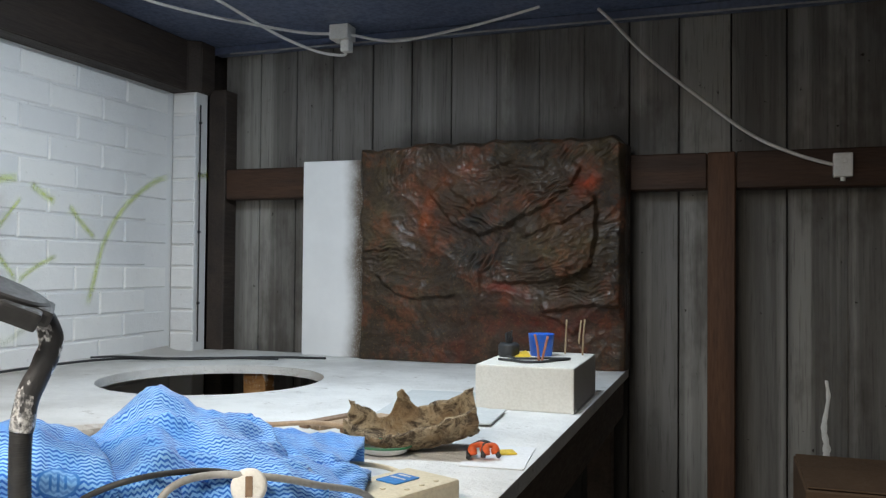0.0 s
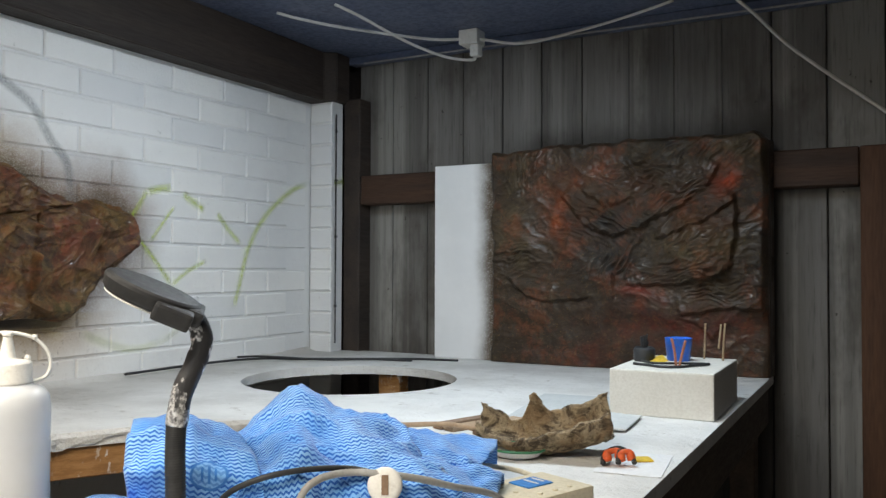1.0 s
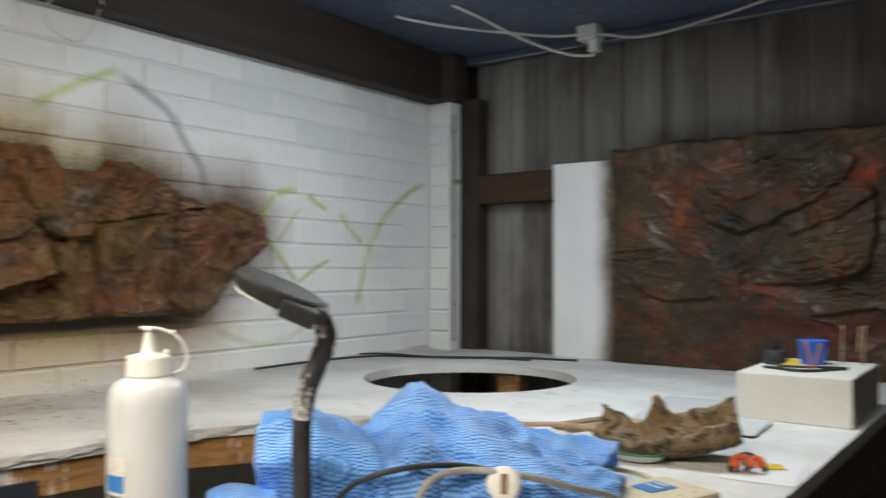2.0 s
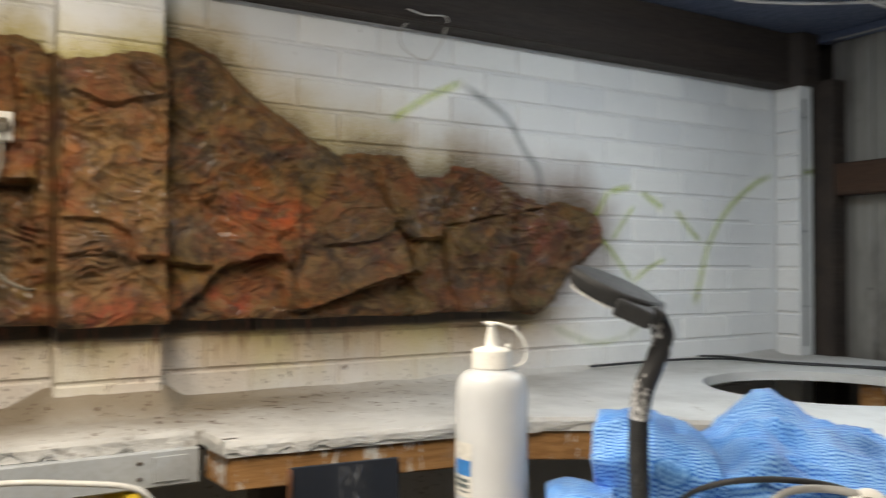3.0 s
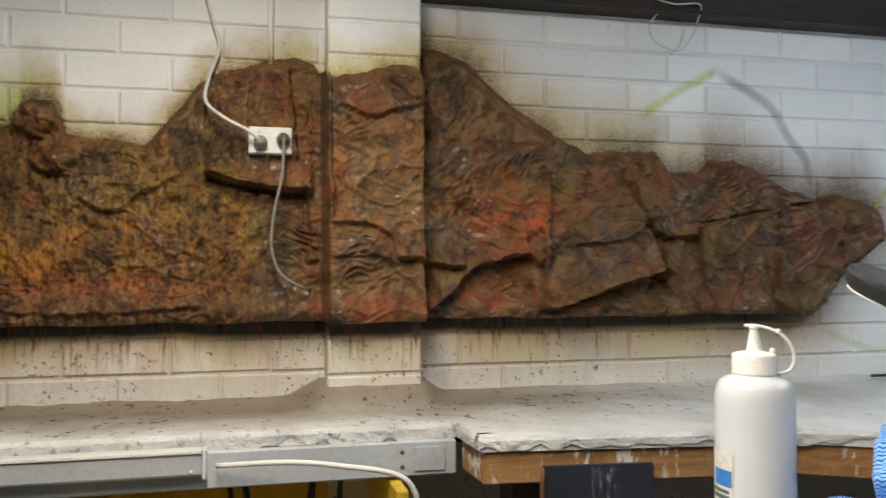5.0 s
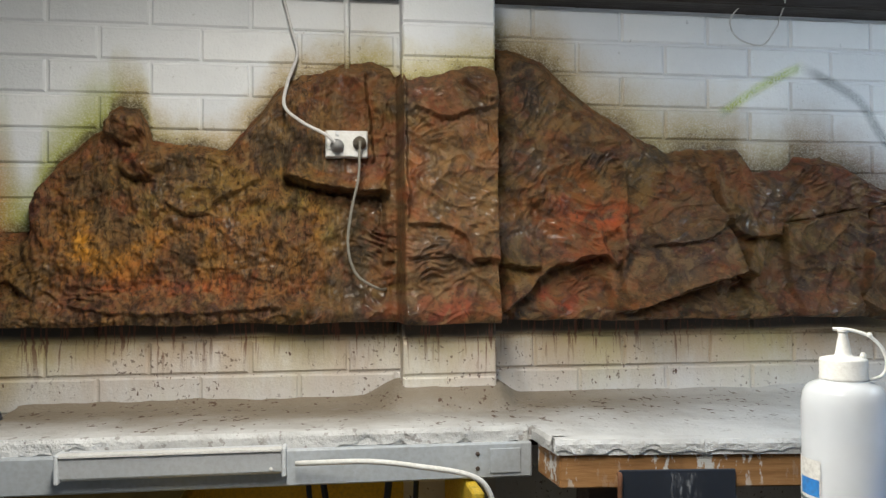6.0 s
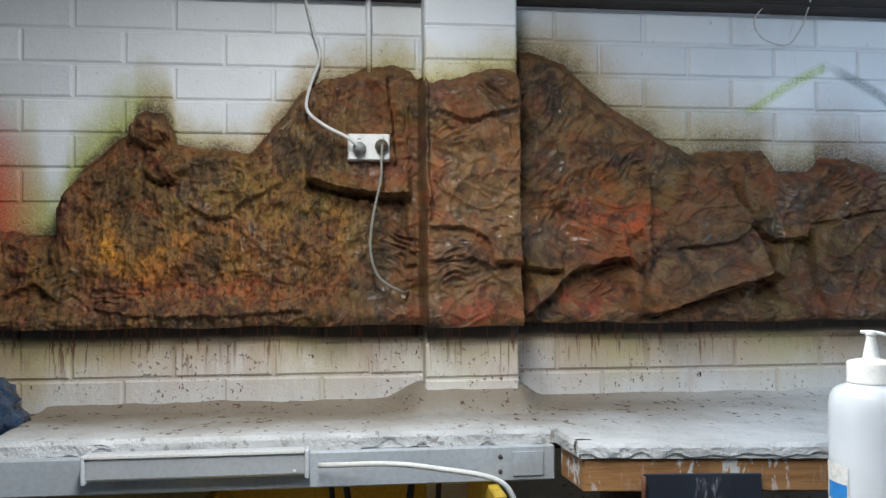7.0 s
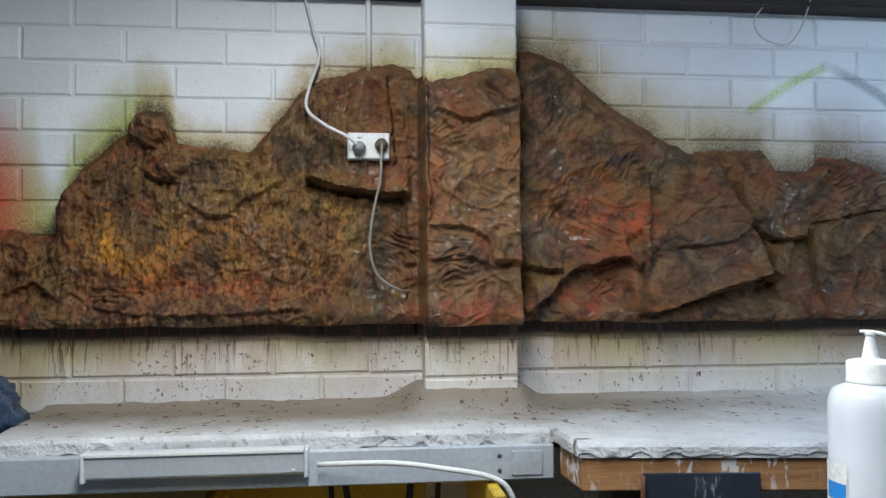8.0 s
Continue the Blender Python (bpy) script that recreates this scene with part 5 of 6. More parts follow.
sheet("cloth_scrap", [
    [(-0.791, 0.612, -0.268), (-0.795, 0.639, -0.264), (-0.778, 0.66, -0.266), (-0.74, 0.672, -0.268)],
    [(-0.735, 0.57, -0.267), (-0.725, 0.583, -0.26), (-0.709, 0.602, -0.261), (-0.688, 0.626, -0.265)],
    [(-0.71, 0.553, -0.284), (-0.692, 0.56, -0.277), (-0.678, 0.577, -0.276), (-0.665, 0.606, -0.282)]],
    CLOTH, 8, 0.006, 15.0, "small crumpled blue cloth beside the squeeze bottle", "cloth", "blue cloths on the bench")

# ---- squeeze bottle ----
MILKY = Nodes("milky_plastic")
MILKY.bump(MILKY.noise(9, 3), 0.08, 0.002)
MILKY.done(MILKY.mix(MILKY.ramp(MILKY.noise(14, 4), 0.35, 0.7), (0.76, 0.79, 0.83), (0.71, 0.74, 0.78)), 0.22, 0, 0.5)
MILKY.bsdf.inputs["Alpha"].default_value = 0.74
MILKY.bsdf.inputs["Subsurface Weight"].default_value = 0.2
MILKY.bsdf.inputs["Subsurface Radius"].default_value = (0.02, 0.02, 0.02)
MILKY = MILKY.mat
CAP_WHITE = worn("worn_white_cap", (0.80, 0.80, 0.78), (0.74, 0.73, 0.70), 30, 260, 0.4, 0.15, dirt=(0.5, 0.48, 0.44), dirty=0.5)
PASTE = worn("grey_white_paste", (0.58, 0.57, 0.54), (0.64, 0.63, 0.60), 12, 120, 0.5, 0.1, dirt=(0.5, 0.5, 0.5))
bottle = thing("squeeze_bottle", "translucent white squeeze bottle with nozzle, half full", "bottle", pose(-0.817, 0.551, BENCH_Z))
part("body", lathe([(0.036, 0.0), (0.0405, 0.002), (0.0428, 0.008), (0.0428, 0.06), (0.0424, 0.12), (0.0428, 0.180), (0.0425, 0.190), (0.0405, 0.200), (0.036, 0.2065), (0.030, 0.2095), (0.025, 0.211), (0.0235, 0.214)], 48), MILKY, bottle, smooth=True)
part("contents", lathe([(0.034, 0.004), (0.0405, 0.010), (0.0405, 0.128), (0.039, 0.130)], 40), PASTE, bottle, "pale paste inside", smooth=True)
cap = part("cap", lathe([(0.0235, 0.2120), (0.0245, 0.2130), (0.0245, 0.2155), (0.0240, 0.2165), (0.0240, 0.2330), (0.0232, 0.2352), (0.0165, 0.2372), (0.0095, 0.2380), (0.0082, 0.2400), (0.0066, 0.2500), (0.0046, 0.2600), (0.0044, 0.2630)], 40), CAP_WHITE, bottle, "ribbed white cap with nozzle", smooth=True)
side = Vector((math.cos(radians(56)), math.sin(radians(56)), 0))
part("nozzle_plug", lathe([(0.0052, 0.2625), (0.0056, 0.2635), (0.0056, 0.2665), (0.0048, 0.2672)], 16), CAP_WHITE, cap, smooth=True)
part("tether", tube([side * d + Vector((0, 0, z)) for d, z in ((-0.010, 0.2662), (0.0, 0.2664), (0.012, 0.2645), (0.026, 0.2590), (0.037, 0.2470), (0.0415, 0.2320), (0.038, 0.2200), (0.030, 0.2150), (0.0235, 0.2145))], 0.0019, 8, 8), CAP_WHITE, cap, "thin plastic tether", smooth=True)
part("tether_stud", lathe([(0.003, 0), (0.0034, 0.003), (0.002, 0.006)], 10), CAP_WHITE, cap).matrix_local = Matrix.Translation(side * 0.019 + Vector((0, 0, 0.236)))
part("tether_stud", lathe([(0.0026, 0), (0.003, 0.0025), (0.002, 0.005)], 10), CAP_WHITE, cap).matrix_local = Matrix.Translation(side * 0.0255 + Vector((0, 0, 0.2585)))


def wrapped(r, a0, a1, z0, z1, k=14):
    bm = bmesh.new()
    rows = [[bm.verts.new((q * math.cos(radians(a)), q * math.sin(radians(a)), z)) for q, z in ((r, z0), (r, z1))] for a in (a0 + (a1 - a0) * i / k for i in range(k + 1))]
    for a, b in zip(rows, rows[1:]):
        bm.faces.new((a[0], b[0], b[1], a[1]))
    return bm


LABEL = worn("paper_label", (0.66, 0.65, 0.62), (0.72, 0.71, 0.68), 20, 200, 0.5, 0.05)
INK_BLUE = worn("blue_ink", (0.02, 0.19, 0.55), (0.03, 0.22, 0.6), 30, 200, 0.5, 0.05)
INK = worn("dark_ink", (0.06, 0.09, 0.10), (0.09, 0.12, 0.13), 30, 200, 0.5, 0.05)
label = part("label", wrapped(0.0433, -152, -66, 0.068, 0.130), LABEL, bottle, "worn paper label with blue block", smooth=True)
part("blue_block", wrapped(0.0435, -108, -68, 0.092, 0.110), INK_BLUE, label, "blue printed block", smooth=True)
for z0, z1, a0 in ((0.0845, 0.0885, -116), (0.0775, 0.0825, -112), (0.0725, 0.0745, -104)):
    part("printed_line", wrapped(0.0435, a0, -72, z0, z1), INK, label, smooth=True)

# ---- gooseneck lamp ----
BLACK_PLASTIC = worn("black_plastic", (0.016, 0.017, 0.019), (0.022, 0.023, 0.026), 12, 160, 0.55, 0.1, dirt=(0.06, 0.06, 0.06), dirty=0.3, spec=0.5)


def taped():
    n = Nodes("peeling_silver_tape")
    patch = n.ramp(n.noise(55, 3, 0.6, n.mapped((1, 1, 0.55))), 0.49, 0.54)
    color = n.mix(patch, (0.03, 0.03, 0.033), n.mix(n.ramp(n.noise(240, 3), 0.4, 0.6), (0.25, 0.25, 0.26), (0.85, 0.85, 0.86)))
    n.bump(n.noise(180, 3), 0.5, 0.002)
    n.done(color, n.ramp(patch, 0, 1, 0.45, 0.3), 0, 0.5)
    n.link(n.math("MULTIPLY", patch, 0.6), n.bsdf.inputs["Metallic"])
    return n.mat


lamp = thing("gooseneck_lamp", "black gooseneck magnifier lamp with peeling silver tape", "desk lamp")
part("base", place(lathe([(0.05, 0), (0.055, 0.003), (0.055, 0.012), (0.03, 0.022), (0.014, 0.03), (0.012, 0.045)], 32), pose(-0.649, 0.623, BENCH_Z)), BLACK_PLASTIC, lamp, smooth=True)
NECK = [(-0.649, 0.623, -0.30), (-0.648, 0.625, -0.244), (-0.648, 0.624, -0.194), (-0.648, 0.625, -0.158)]
neck = part("neck", tube([(x, y, EYE + z) for x, y, z in NECK], lambda t: 0.0104 + 0.0006 * math.sin(t * 300), 14, 40), BLACK_PLASTIC, lamp, "black ribbed flexible neck", smooth=True)
part("neck_sleeve", tube([(x, y, EYE + z) for x, y, z in [(-0.648, 0.625, -0.163), (-0.644, 0.629, -0.129), (-0.635, 0.638, -0.099), (-0.6305, 0.6425, -0.078), (-0.634, 0.639, -0.058), (-0.645, 0.629, -0.042)]], lambda t: 0.0112 + 0.0003 * math.sin(t * 31), 14, 14), taped(), lamp, "neck wrapped in peeling tape", smooth=True)
R = Vector((math.cos(radians(47.8)), math.sin(radians(47.8)), 0))
U = Vector((0, 0, 1))
T = Vector((math.sin(radians(47.8)), -math.cos(radians(47.8)), 0))
axis = (R * 0.915 - U * 0.40).normalized()
flat = ((R * 0.42 + U * 0.905).normalized() * 0.97 + T * 0.23).normalized()
flat = (flat - axis * flat.dot(axis)).normalized()
head_m = Matrix((axis, flat.cross(axis), flat)).transposed().to_4x4()
head_m.translation = Vector((-0.665, 0.607, EYE - 0.0265))
oval = head_m @ Matrix.Diagonal((1.0, 0.60, 1, 1))
head = part("head", place(lathe([(0.040, -0.0115), (0.0455, -0.0108), (0.0490, -0.007), (0.0515, 0.003), (0.0505, 0.0065), (0.047, 0.0085), (0.030, 0.0095)], 48), oval), BLACK_PLASTIC, lamp, "flat black oval head", smooth=False)
part("lens_ring", place(lathe([(0.038, -0.0132), (0.0445, -0.0132), (0.0452, -0.0124), (0.0440, -0.0116)], 48), oval), CAP_WHITE, head, "white ring round the lens", smooth=True)
part("bracket", place(box(0.006, 0.046, -0.037, -0.010, -0.016, 0.004, 0.004, seg=2), head_m), BLACK_PLASTIC, lamp)
part("hinge_cap", place(box(0.030, 0.056, -0.022, 0.020, -0.012, 0.0060, 0.005, seg=2), head_m), BLACK_PLASTIC, lamp)

# ---- foam block and the small things on it ----
BLOCK = worn("cream_foam_block", (0.74, 0.72, 0.66), (0.80, 0.78, 0.73), 6, 180, 0.7, 0.2, dirt=(0.5, 0.47, 0.4), dirty=0.25)
TOP = BENCH_Z + 0.105
block = part("foam_block", place(box(-0.118, 0.118, -0.175, 0.175, 0, 0.105, 0.004, seg=2), pose(-0.452, 2.06, BENCH_Z, 0, 0, 0.6)), BLOCK)
tagged(block, "cream foam block on the bench holding small tools", "foam block")
pot = thing("black_pot", "small black pot with brushes standing in it", "pot", pose(-0.535, 2.075, TOP))
part("body", lathe([(0.024, 0), (0.027, 0.004), (0.027, 0.03), (0.022, 0.036), (0.022, 0.028), (0.0215, 0.004)], 24), BLACK_PLASTIC, pot, smooth=True)
for a in range(7):
    part("bristle", place(tube([(0, 0, 0.006), (0.004, 0.002, 0.03), (0.008, 0.004, 0.05 + 0.003 * a)], 0.003, 6, 4), pose(0, 0, 0, 0, 0, a * 51)), BLACK_PLASTIC, pot)
cup = thing("blue_cup", "small bright blue plastic cup on the foam block", "cup", pose(-0.462, 2.13, TOP))
part("body", lathe([(0.026, 0), (0.028, 0.001), (0.034, 0.056), (0.0345, 0.058), (0.0325, 0.058), (0.0265, 0.004)], 28), worn("blue_plastic", (0.01, 0.12, 0.62), (0.015, 0.15, 0.7), 10, 150, 0.35, 0.05), cup, smooth=True)
CLAY = worn("terracotta_stick", (0.36, 0.12, 0.07), (0.44, 0.18, 0.1), 30, 200, 0.6, 0.2)
TWIG = worn("pale_twig", (0.34, 0.24, 0.14), (0.44, 0.32, 0.2), 30, 200, 0.7, 0.3)
for name, label, pts, r, m in (
        ("paint_stick", "thin red-brown stick leaning on the cup", [(-0.437, 1.99, 0.0), (-0.442, 1.995, 0.035), (-0.45, 2.0, 0.066)], 0.0032, CLAY),
        ("paint_stick", "thin red-brown stick leaning on the cup", [(-0.43, 1.99, 0.0), (-0.425, 1.998, 0.03), (-0.418, 2.004, 0.062)], 0.0032, CLAY),
        ("twig", "pale thin twig stuck upright in the foam", [(-0.412, 2.20, 0.0), (-0.41, 2.2, 0.05), (-0.408, 2.2, 0.092)], 0.0024, TWIG),
        ("twig", "pale thin twig stuck upright in the foam", [(-0.362, 2.18, 0.0), (-0.36, 2.18, 0.05), (-0.356, 2.18, 0.095)], 0.0024, TWIG),
        ("twig", "pale thin twig stuck upright in the foam", [(-0.372, 2.18, 0.03), (-0.37, 2.18, 0.05), (-0.366, 2.18, 0.092)], 0.0022, TWIG)):
    tagged(part(name, tube([(x, y, TOP + z) for x, y, z in pts], r, 8, 4), m, smooth=True), label, "stick")
tagged(part("yellow_card", place(box(-0.022, 0.022, -0.03, 0.03, 0, 0.002, 0.0005), pose(-0.50, 2.06, TOP + 0.005, 8, -14, 24)), YELLOW), "small yellow card lying on the foam block", "card")
tagged(part("black_wire", tube([(x, y, TOP + z) for x, y, z in [(-0.535, 1.975, 0.004), (-0.495, 1.96, 0.004), (-0.46, 1.94, 0.004), (-0.425, 1.955, 0.004), (-0.40, 2.0, 0.004), (-0.372, 2.05, 0.004), (-0.42, 2.03, 0.005), (-0.49, 2.0, 0.005), (-0.53, 2.035, 0.005)]], 0.0032, 8, 6), BLACK_PLASTIC, smooth=True), "black bent wire lying on the foam block", "wire")


# ---- bark and what lies round it ----
def bark_material():
    n = Nodes("rough_bark")
    mid, fine = n.noise(38, 6, 0.75, distort=0.8), n.noise(180, 4, 0.7)
    color = n.mix(n.ramp(mid, 0.38, 0.62), (0.085, 0.060, 0.040), (0.50, 0.39, 0.25))
    color = n.mix(n.ramp(n.noise(16, 4), 0.5, 0.68, 0, 0.7), color, (0.36, 0.24, 0.13))
    color = n.mix(n.ramp(fine, 0.55, 0.7, 0, 0.6), color, (0.05, 0.035, 0.025))
    n.bump(n.math("ADD", n.math("MULTIPLY", mid, 2.5), fine), 0.9, 0.006)
    return n.done(color, 0.85, 0, 0.25)


def bark_mesh():
    """A hollow, curled piece of bark: a trough with ragged rims and two horns."""
    bm = bmesh.new()
    rows = []
    nu, nv = 56, 30
    for i in range(nu + 1):
        s = i / nu
        row = []
        for j in range(nv + 1):
            t = j / nv
            if t > 0.5:      # back wall, with its horn
                rim = 0.050 + 0.020 * s + 0.055 * math.exp(-((s - 0.42) / 0.06) ** 2) - 0.022 * math.exp(-((s - 0.25) / 0.08) ** 2)
            else:            # front lip, rising to the right
                rim = 0.030 + 0.030 * s - 0.022 * math.exp(-((s - 0.22) / 0.15) ** 2)
            rim *= 1 + 0.10 * fbm(s * 8, 1 if t < 0.5 else 8, 2)
            a = math.pi * (1.12 + 0.76 * t)
            rad = 0.064 * (0.62 + 0.38 * step(0.0, 0.55, s))
            x = -0.125 + 0.25 * s + 0.008 * fbm(t * 5, s * 3, 5)
            y = rad * 1.05 * math.cos(a)
            z = 0.066 + 0.066 * math.sin(a) + (max(0, abs(t - 0.5) * 2 - 0.55) / 0.45) * (rim - 0.03) + 0.040 * (2 * s - 1) ** 2 * (1.25 - 0.5 * s)
            b = 0.0035 * fbm(s * 16, t * 9, 3) + 0.0025 * noise.noise(Vector((s * 50, t * 30, 1)))
            row.append(bm.verts.new((x, y + b, max(0.001, z + b))))
        rows.append(row)
    for p, q in zip(rows, rows[1:]):
        for j in range(nv):
            bm.faces.new((p[j], q[j], q[j + 1], p[j + 1]))
    return bm


bark = part("bark_piece", bark_mesh(), bark_material(), smooth=True)
solid = bark.modifiers.new("thickness", "SOLIDIFY")
solid.thickness, solid.offset = 0.009, 1
bark.matrix_world = pose(-0.548, 1.425, BENCH_Z + 0.008, 4, -5, 17) @ Matrix.Diagonal((0.95, 1.0, 0.74, 1))
tagged(bark, "hollow curled piece of rough brown bark", "bark")

PAPER = worn("white_paper", (0.76, 0.77, 0.79), (0.82, 0.83, 0.84), 8, 160, 0.7, 0.1, dirt=(0.6, 0.6, 0.6))
GREY_PAPER = worn("grey_card", (0.50, 0.53, 0.54), (0.58, 0.60, 0.60), 8, 160, 0.7, 0.1, dirt=(0.4, 0.4, 0.4))
for name, label, x0, x1, y0, y1, z, rz, m in (
        ("paper_sheet", "white paper sheet under the orange clamp", -0.055, 0.055, -0.085, 0.085, 0.001, 6, PAPER),):
    ob = part(name, box(x0, x1, y0, y1, 0, 0.0012), m)
    ob.matrix_world = pose(-0.382, 1.415, BENCH_Z + 0.0008, 0, 0, rz)
    tagged(ob, label, "paper")
ob = part("grey_card", box(-0.12, 0.12, -0.20, 0.20, 0, 0.002, 0.0005), GREY_PAPER)
ob.matrix_world = pose(-0.66, 1.90, BENCH_Z + 0.0008, 0, 0, 8)
tagged(ob, "pale grey card lying behind the bark", "card")
ob = part("grey_tile", box(-0.05, 0.05, -0.09, 0.09, 0, 0.004, 0.001), GREY_PAPER)
ob.matrix_world = pose(-0.525, 1.755, BENCH_Z + 0.0045, 0, 0, 4)
tagged(ob, "grey tile sample lying on the bench", "tile")
dish = thing("shallow_dish", "shallow white dish with a green rim", "dish", pose(-0.585, 1.365, BENCH_Z) @ Matrix.Diagonal((0.72, 0.72, 0.85, 1)))
part("bowl", place(lathe([(0.04, 0), (0.062, 0.006), (0.075, 0.018), (0.0765, 0.0185), (0.074, 0.0195), (0.06, 0.009), (0.04, 0.004)], 40), Matrix.Diagonal((1.0, 0.75, 1, 1))), CAP_WHITE, dish, smooth=True)
part("rim", place(tube([(0.0765 * math.cos(a), 0.0765 * math.sin(a), 0.0195) for a in (2 * math.pi * i / 24 for i in range(25))], 0.0026, 8, 3), Matrix.Diagonal((1.0, 0.75, 1, 1))), worn("green_enamel", (0.02, 0.16, 0.07), (0.03, 0.2, 0.09), 20, 150, 0.4, 0.1), dish, "green rim", smooth=True)
WOODEN = worn("bare_wood_offcut", (0.36, 0.25, 0.16), (0.46, 0.34, 0.23), 14, 150, 0.7, 0.3, stretch=(2, 0.5, 2), dirt=(0.16, 0.1, 0.06), dirty=0.5)
DARKER = worn("brown_wood_offcut", (0.20, 0.13, 0.085), (0.28, 0.19, 0.13), 14, 150, 0.7, 0.3, dirt=(0.1, 0.06, 0.04))
for x, y, rz, l, w, h, m in ((-0.80, 1.60, -20, 0.17, 0.026, 0.012, DARKER), (-0.765, 1.585, -24, 0.16, 0.03, 0.010, WOODEN), (-0.725, 1.60, -18, 0.14, 0.035, 0.014, WOODEN), (-0.69, 1.545, -40, 0.12, 0.03, 0.012, DARKER)):
    ob = part("wood_offcut", box(-w / 2, w / 2, -l / 2, l / 2, 0, h, 0.0015), m)
    ob.matrix_world = pose(x, y, BENCH_Z, 0, 0, rz)
    tagged(ob, "small bare wood offcut beside the bark", "wood offcut", "wood offcuts beside the bark")
tagged(part("thin_dowel", tube([(-0.87, 1.44, BENCH_Z + 0.018), (-0.785, 1.495, BENCH_Z + 0.018), (-0.67, 1.50, BENCH_Z + 0.012)], 0.005, 8, 6), WOODEN, smooth=True), "thin pale dowel lying across the offcuts", "dowel")
clamp = thing("orange_clamp", "small orange spring clamp with black jaws", "clamp", pose(-0.398, 1.375, BENCH_Z + 0.002, 0, 0, 22) @ Matrix.Diagonal((0.8, 0.8, 0.8, 1)))
ORANGE = worn("orange_plastic", (0.72, 0.10, 0.02), (0.80, 0.14, 0.03), 12, 150, 0.45, 0.1)
part("handle", tube([(-0.022, 0.0, 0.012), (-0.024, 0.008, 0.026), (-0.004, 0.014, 0.030), (0.004, 0.01, 0.014)], lambda t: 0.008 + 0.002 * math.sin(9 * t), 10, 6), ORANGE, clamp, smooth=True)
part("handle", tube([(0.006, 0.0, 0.012), (0.006, 0.008, 0.026), (0.022, 0.014, 0.028), (0.028, 0.01, 0.012)], lambda t: 0.008 + 0.002 * math.sin(9 * t), 10, 6), ORANGE, clamp, smooth=True)
part("jaw", tube([(-0.034, -0.005, 0.006), (-0.028, 0.016, 0.022), (0.0, 0.024, 0.034), (0.024, 0.018, 0.024), (0.033, 0.0, 0.008)], 0.0055, 8, 6), BLACK_PLASTIC, clamp, "black jaws", smooth=True)
part("spring", tube([(-0.002, -0.006, 0.008), (0.0, 0.004, 0.02), (0.002, 0.012, 0.032)], 0.006, 10, 4), BLACK_PLASTIC, clamp, smooth=True)
ob = part("yellow_tag", box(-0.017, 0.017, -0.016, 0.016, 0, 0.003, 0.0008), YELLOW)
ob.matrix_world = pose(-0.376, 1.44, BENCH_Z + 0.0025, 0, 0, 30)
tagged(ob, "small yellow tag lying on the paper", "tag")

# ---- beige instrument, knob and leads ----
BEIGE = worn("beige_plastic", (0.62, 0.55, 0.40), (0.68, 0.61, 0.46), 14, 160, 0.5, 0.1, dirt=(0.4, 0.34, 0.24))
meter = thing("beige_meter", "beige handheld meter with a blue screen", "meter", pose(-0.442, 1.072, BENCH_Z, 0, 0, -22))
part("case", box(-0.052, 0.052, -0.085, 0.085, 0.0, 0.032, 0.006, seg=2), BEIGE, meter)
part("screen", box(-0.030, 0.010, -0.005, 0.045, 0.032, 0.034, 0.0008), INK_BLUE, meter, "dark blue screen")
part("screen_bar", box(-0.024, 0.004, 0.018, 0.022, 0.034, 0.0346), LABEL, meter)
part("screen_bar", box(-0.024, 0.000, 0.034, 0.038, 0.034, 0.0346), LABEL, meter)
for dx, dy in ((0.036, 0.05), (0.036, 0.02), (0.036, -0.01), (-0.02, -0.03), (0.01, -0.03)):
    part("button", place(lathe([(0.004, 0.032), (0.004, 0.0332), (0.003, 0.0338)], 14), Matrix.Translation((dx, dy, 0))), BEIGE, meter, smooth=True)
knob = thing("white_disc", "round white knob cap lying on the cloths", "knob", look((-0.499, 0.794, EYE - 0.244), (-0.499 * 3, 0.794 * 3, EYE - 0.7)) @ pose(0, 0, 0, 0, 0, 0))
part("disc", lathe([(0.016, -0.010), (0.019, -0.008), (0.020, 0.0), (0.0185, 0.004), (0.014, 0.005)], 32), CAP_WHITE, knob, smooth=True)
part("slot", box(-0.004, 0.004, -0.011, 0.011, 0.005, 0.0062, 0.0005), DARKER, knob)
GREY_LEAD = worn("grey_lead", (0.30, 0.30, 0.29), (0.36, 0.36, 0.35), 20, 160, 0.5, 0.1)
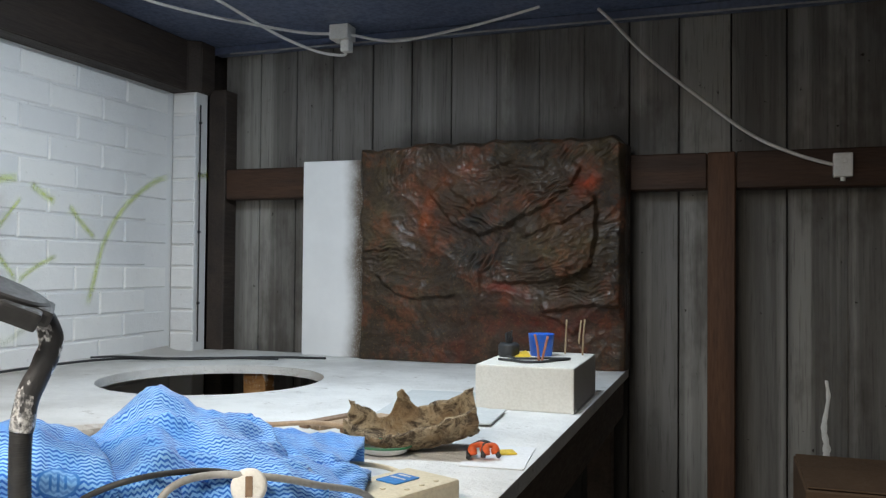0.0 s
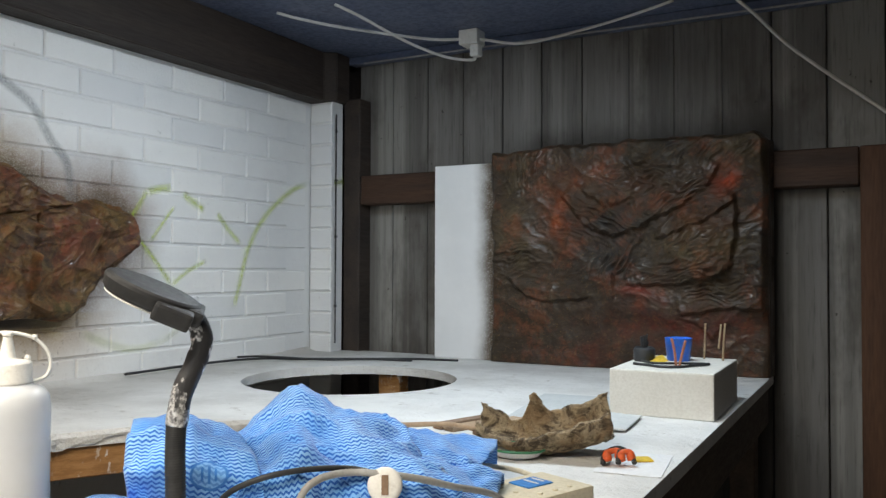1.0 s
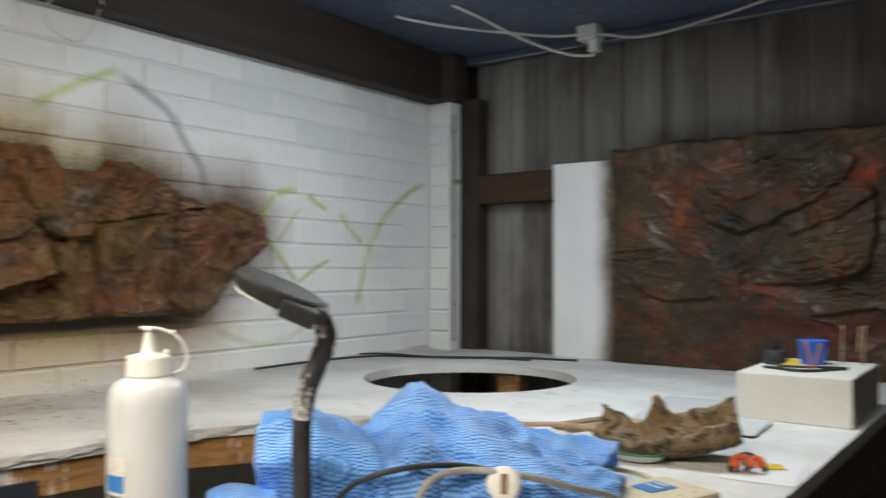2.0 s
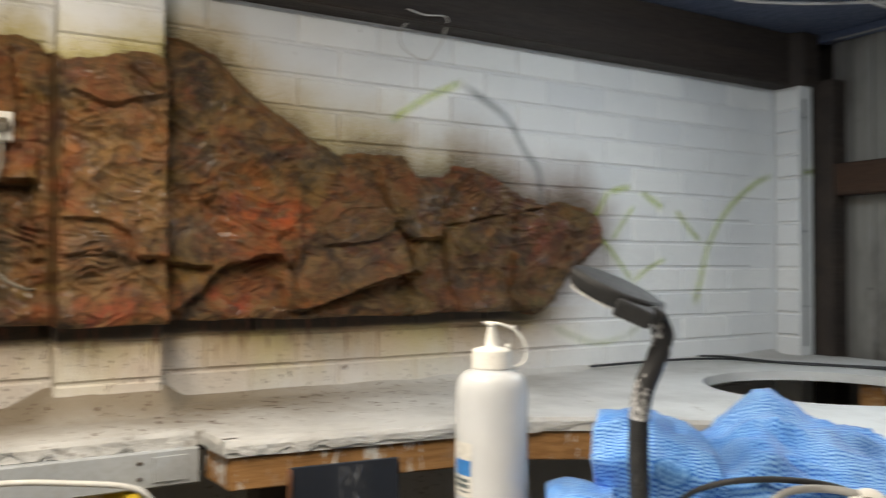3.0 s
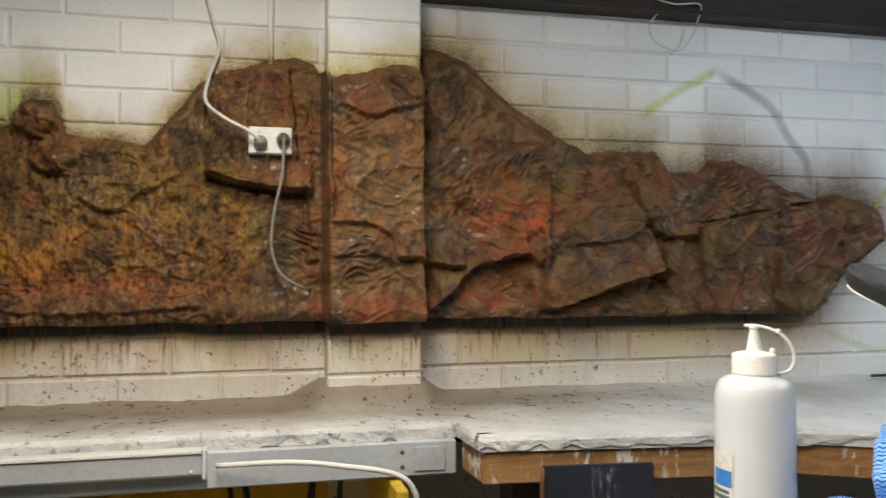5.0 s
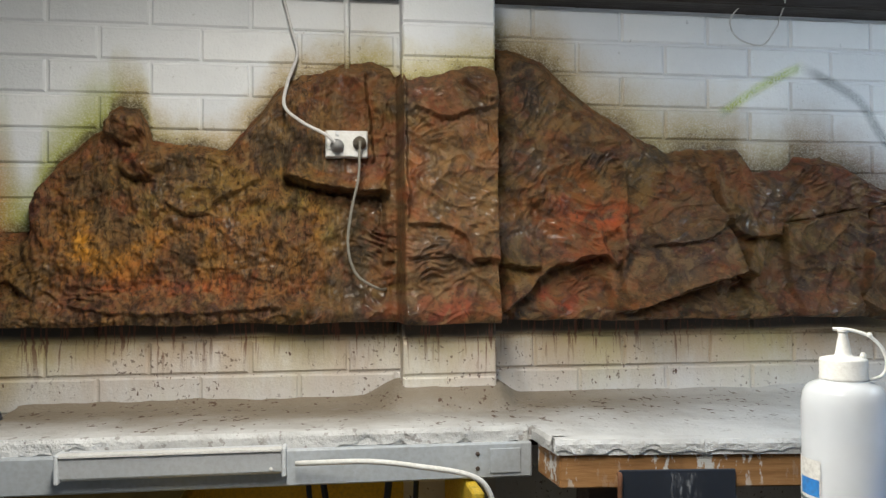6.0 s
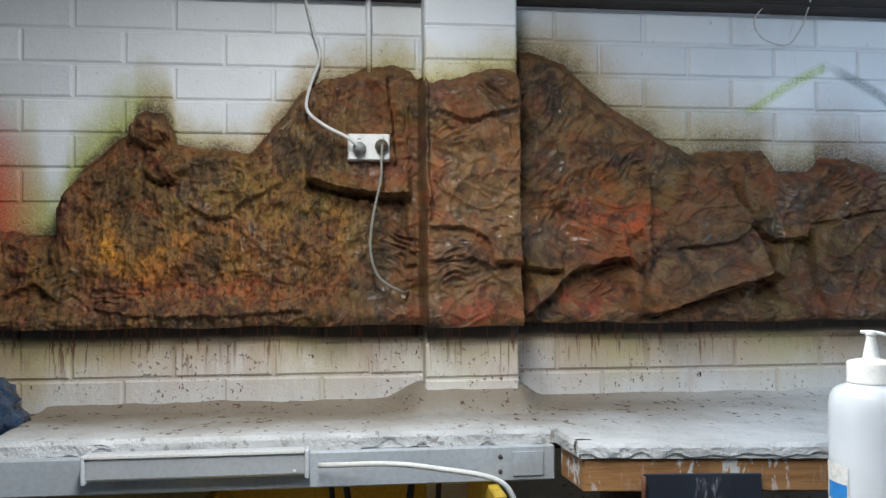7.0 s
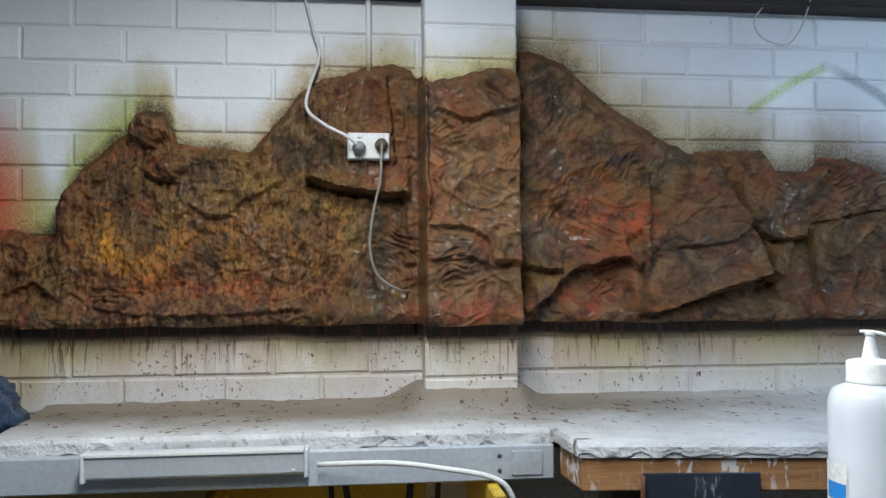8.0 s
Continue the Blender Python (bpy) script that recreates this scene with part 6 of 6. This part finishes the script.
for name, label, pts, r, m in (
        ("black_lead", "black lead arching over the blue cloths", [(-0.66, 0.672, -0.278), (-0.643, 0.682, -0.256), (-0.622, 0.686, -0.239), (-0.592, 0.704, -0.226), (-0.566, 0.740, -0.223), (-0.538, 0.776, -0.226), (-0.512, 0.792, -0.232), (-0.502, 0.805, -0.241)], 0.0035, BLACK_PLASTIC),
        ("grey_lead", "grey lead looping over the blue cloths", [(-0.57, 0.72, -0.268), (-0.559, 0.727, -0.241), (-0.549, 0.748, -0.231), (-0.532, 0.776, -0.230), (-0.505, 0.793, -0.232), (-0.476, 0.830, -0.242), (-0.454, 0.870, -0.257), (-0.435, 0.955, -0.286), (-0.42, 1.0, -0.325)], 0.0042, GREY_LEAD),
        ("beige_lead", "beige lead running to the beige meter", [(-0.60, 1.15, -0.31), (-0.56, 1.19, -0.312), (-0.51, 1.20, -0.315), (-0.47, 1.185, -0.32), (-0.446, 1.16, -0.322)], 0.0042, BEIGE),
        ("bench_cable", "black cord lying along the back of the bench", [(-2.03, 1.75, -0.322), (-2.03, 2.1, -0.322), (-1.99, 2.31, -0.325), (-1.88, 2.42, -0.33), (-1.70, 2.52, -0.33), (-1.53, 2.62, -0.33), (-1.36, 2.655, -0.33)], 0.0042, BLACK_PLASTIC),
        ("bench_cable", "black cord lying along the back of the bench", [(-2.01, 2.22, -0.312), (-1.97, 2.33, -0.318), (-1.80, 2.44, -0.330), (-1.66, 2.53, -0.330), (-1.50, 2.565, -0.330)], 0.0036, BLACK_PLASTIC)):
    tagged(part(name, tube([(x, y, EYE + z) for x, y, z in pts], r, 8, 8), m, smooth=True), label, "cable")


# ---- bag at the end of the bench, crate by the timber wall ----
def bag_mesh():
    bm = bmesh.new()
    bmesh.ops.create_uvsphere(bm, u_segments=48, v_segments=30, radius=1)
    for v in bm.verts:
        p = v.co.copy()
        f = 1 + 0.22 * fbm(p.x * 2.2, p.y * 2.2, p.z * 2.2, 3) + 0.10 * abs(noise.noise(p * 5))
        v.co = Vector((p.x * 0.17 * f, p.y * 0.115 * f, max(-0.055, p.z * 0.085 * f)))
    return bm


bag = part("dark_bag", bag_mesh(), worn("crumpled_blue_plastic", (0.016, 0.022, 0.045), (0.03, 0.09, 0.19), 16, 90, 0.3, 0.6, dirt=(0.10, 0.08, 0.06), dirty=0.3), smooth=True)
bag.matrix_world = pose(-1.88, -0.83, BENCH_Z - 0.028 + 0.055, 0, 0, 10)
tagged(bag, "crumpled dark blue plastic bag on the bench end", "bag")
CARDBOARD = worn("brown_cardboard", (0.10, 0.058, 0.032), (0.14, 0.082, 0.046), 5, 90, 0.8, 0.2, dirt=(0.12, 0.07, 0.04))
carton = thing("cardboard_carton", "brown cardboard carton standing by the timber wall", "carton")
part("body", box(0.19, 0.72, 2.32, 2.74, 0.0, EYE - 0.565, 0.004), CARDBOARD, carton)
part("flap", place(box(-0.26, 0.26, -0.19, 0.0, 0, 0.004, 0.001), pose(0.455, 2.73, EYE - 0.562, 0, 0, 0)), CARDBOARD, carton)
part("flap", place(box(-0.26, 0.26, 0.0, 0.2, 0, 0.004, 0.001), pose(0.455, 2.325, EYE - 0.562, 2, 0, 0)), CARDBOARD, carton)

# scrape of white filler on one board
bm = bmesh.new()
rows = []
for i in range(40):
    s = i / 39
    w = 0.004 + 0.012 * abs(noise.noise(Vector((s * 9, 2, 2)))) + 0.006 * s
    c = 0.297 + 0.012 * noise.noise(Vector((s * 3, 7, 1)))
    rows.append([bm.verts.new((c + e * w, BOARD_Y - 0.0035 + abs(e) * 0.003, EYE - 0.35 - 0.30 * s)) for e in (-1, -0.4, 0.4, 1)])
for a, b in zip(rows, rows[1:]):
    for j in range(3):
        bm.faces.new((a[j], b[j], b[j + 1], a[j + 1]))
tagged(part("filler_smear", bm, CAP_WHITE, smooth=True), "ragged smear of white filler on a board", "filler", kind="stuff")

# ---- bricks and boards ----
def brick_mesh(name, w, h, d):
    bm = box(-d / 2, d / 2, -w / 2, w / 2, -h / 2, h / 2)
    front = [e for e in bm.edges if all(v.co.x > 0 for v in e.verts)]
    bmesh.ops.bevel(bm, geom=front, offset=0.0045, segments=1, affect="EDGES")
    mesh = bpy.data.meshes.new(name)
    bmesh.ops.recalc_face_normals(bm, faces=bm.faces)
    bm.to_mesh(mesh)
    bm.free()
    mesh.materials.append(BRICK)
    return mesh


FULL, PIER_BRICK, RETURN = (brick_mesh("brick", w, COURSE - 0.007, 0.02) for w in (0.2335, 0.228, 0.105))
dice = random.Random(4)


def lay(mesh, x, y, z, rz=0):
    ob = new("brick", mesh)
    ob.parent = wall_west
    ob.matrix_world = pose(x + dice.uniform(-0.0012, 0.0008), y + dice.uniform(-0.001, 0.001), z + dice.uniform(-0.0008, 0.0008), dice.uniform(-0.3, 0.3), dice.uniform(-0.5, 0.5), rz + dice.uniform(-0.25, 0.25))
    return ob


part("pier_core", box(-2.083, PIER_X - 0.006, 0.187, 0.410, 0, CEIL_Z - 0.002), MORTAR, wall_west)
part("corner_pier_core", box(-2.083, PIER_X - 0.006, 2.728, 2.80, 0, EYE + 0.681), MORTAR, wall_west)
for row in range(-2, 13):
    z = JOINT_Z - COURSE * (row + 0.5)
    shift = -0.304 if row % 2 == 0 else -0.184
    for k in range(-4, 13):
        y = shift + 0.24 * k + 0.12
        if -1.25 < y < 2.66:
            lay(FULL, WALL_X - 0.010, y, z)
    lay(PIER_BRICK, PIER_X - 0.010, 0.2985, z)
    if row >= -1:
        lay(RETURN, WALL_X + 0.0545, 2.729, z, -90)

board_dice = random.Random(11)
x = -1.948
while x < 2.9:
    wide = board_dice.uniform(0.158, 0.172)
    off = board_dice.uniform(0, 0.006)
    ob = part("board", box(x + 0.002, x + wide - 0.003, BOARD_Y + off, BOARD_Y + off + 0.022, 0.0, CEIL_Z - 0.002, 0.002), BOARD, wall_north)
    if x < 1.2 and board_dice.random() < 0.26:
        part("cover_strip", box(x + wide - 0.012, x + wide + 0.008, BOARD_Y - 0.004, BOARD_Y + off - 0.0005, 0.0, CEIL_Z - 0.002, 0.001), BOARD, wall_north)
    x += wide
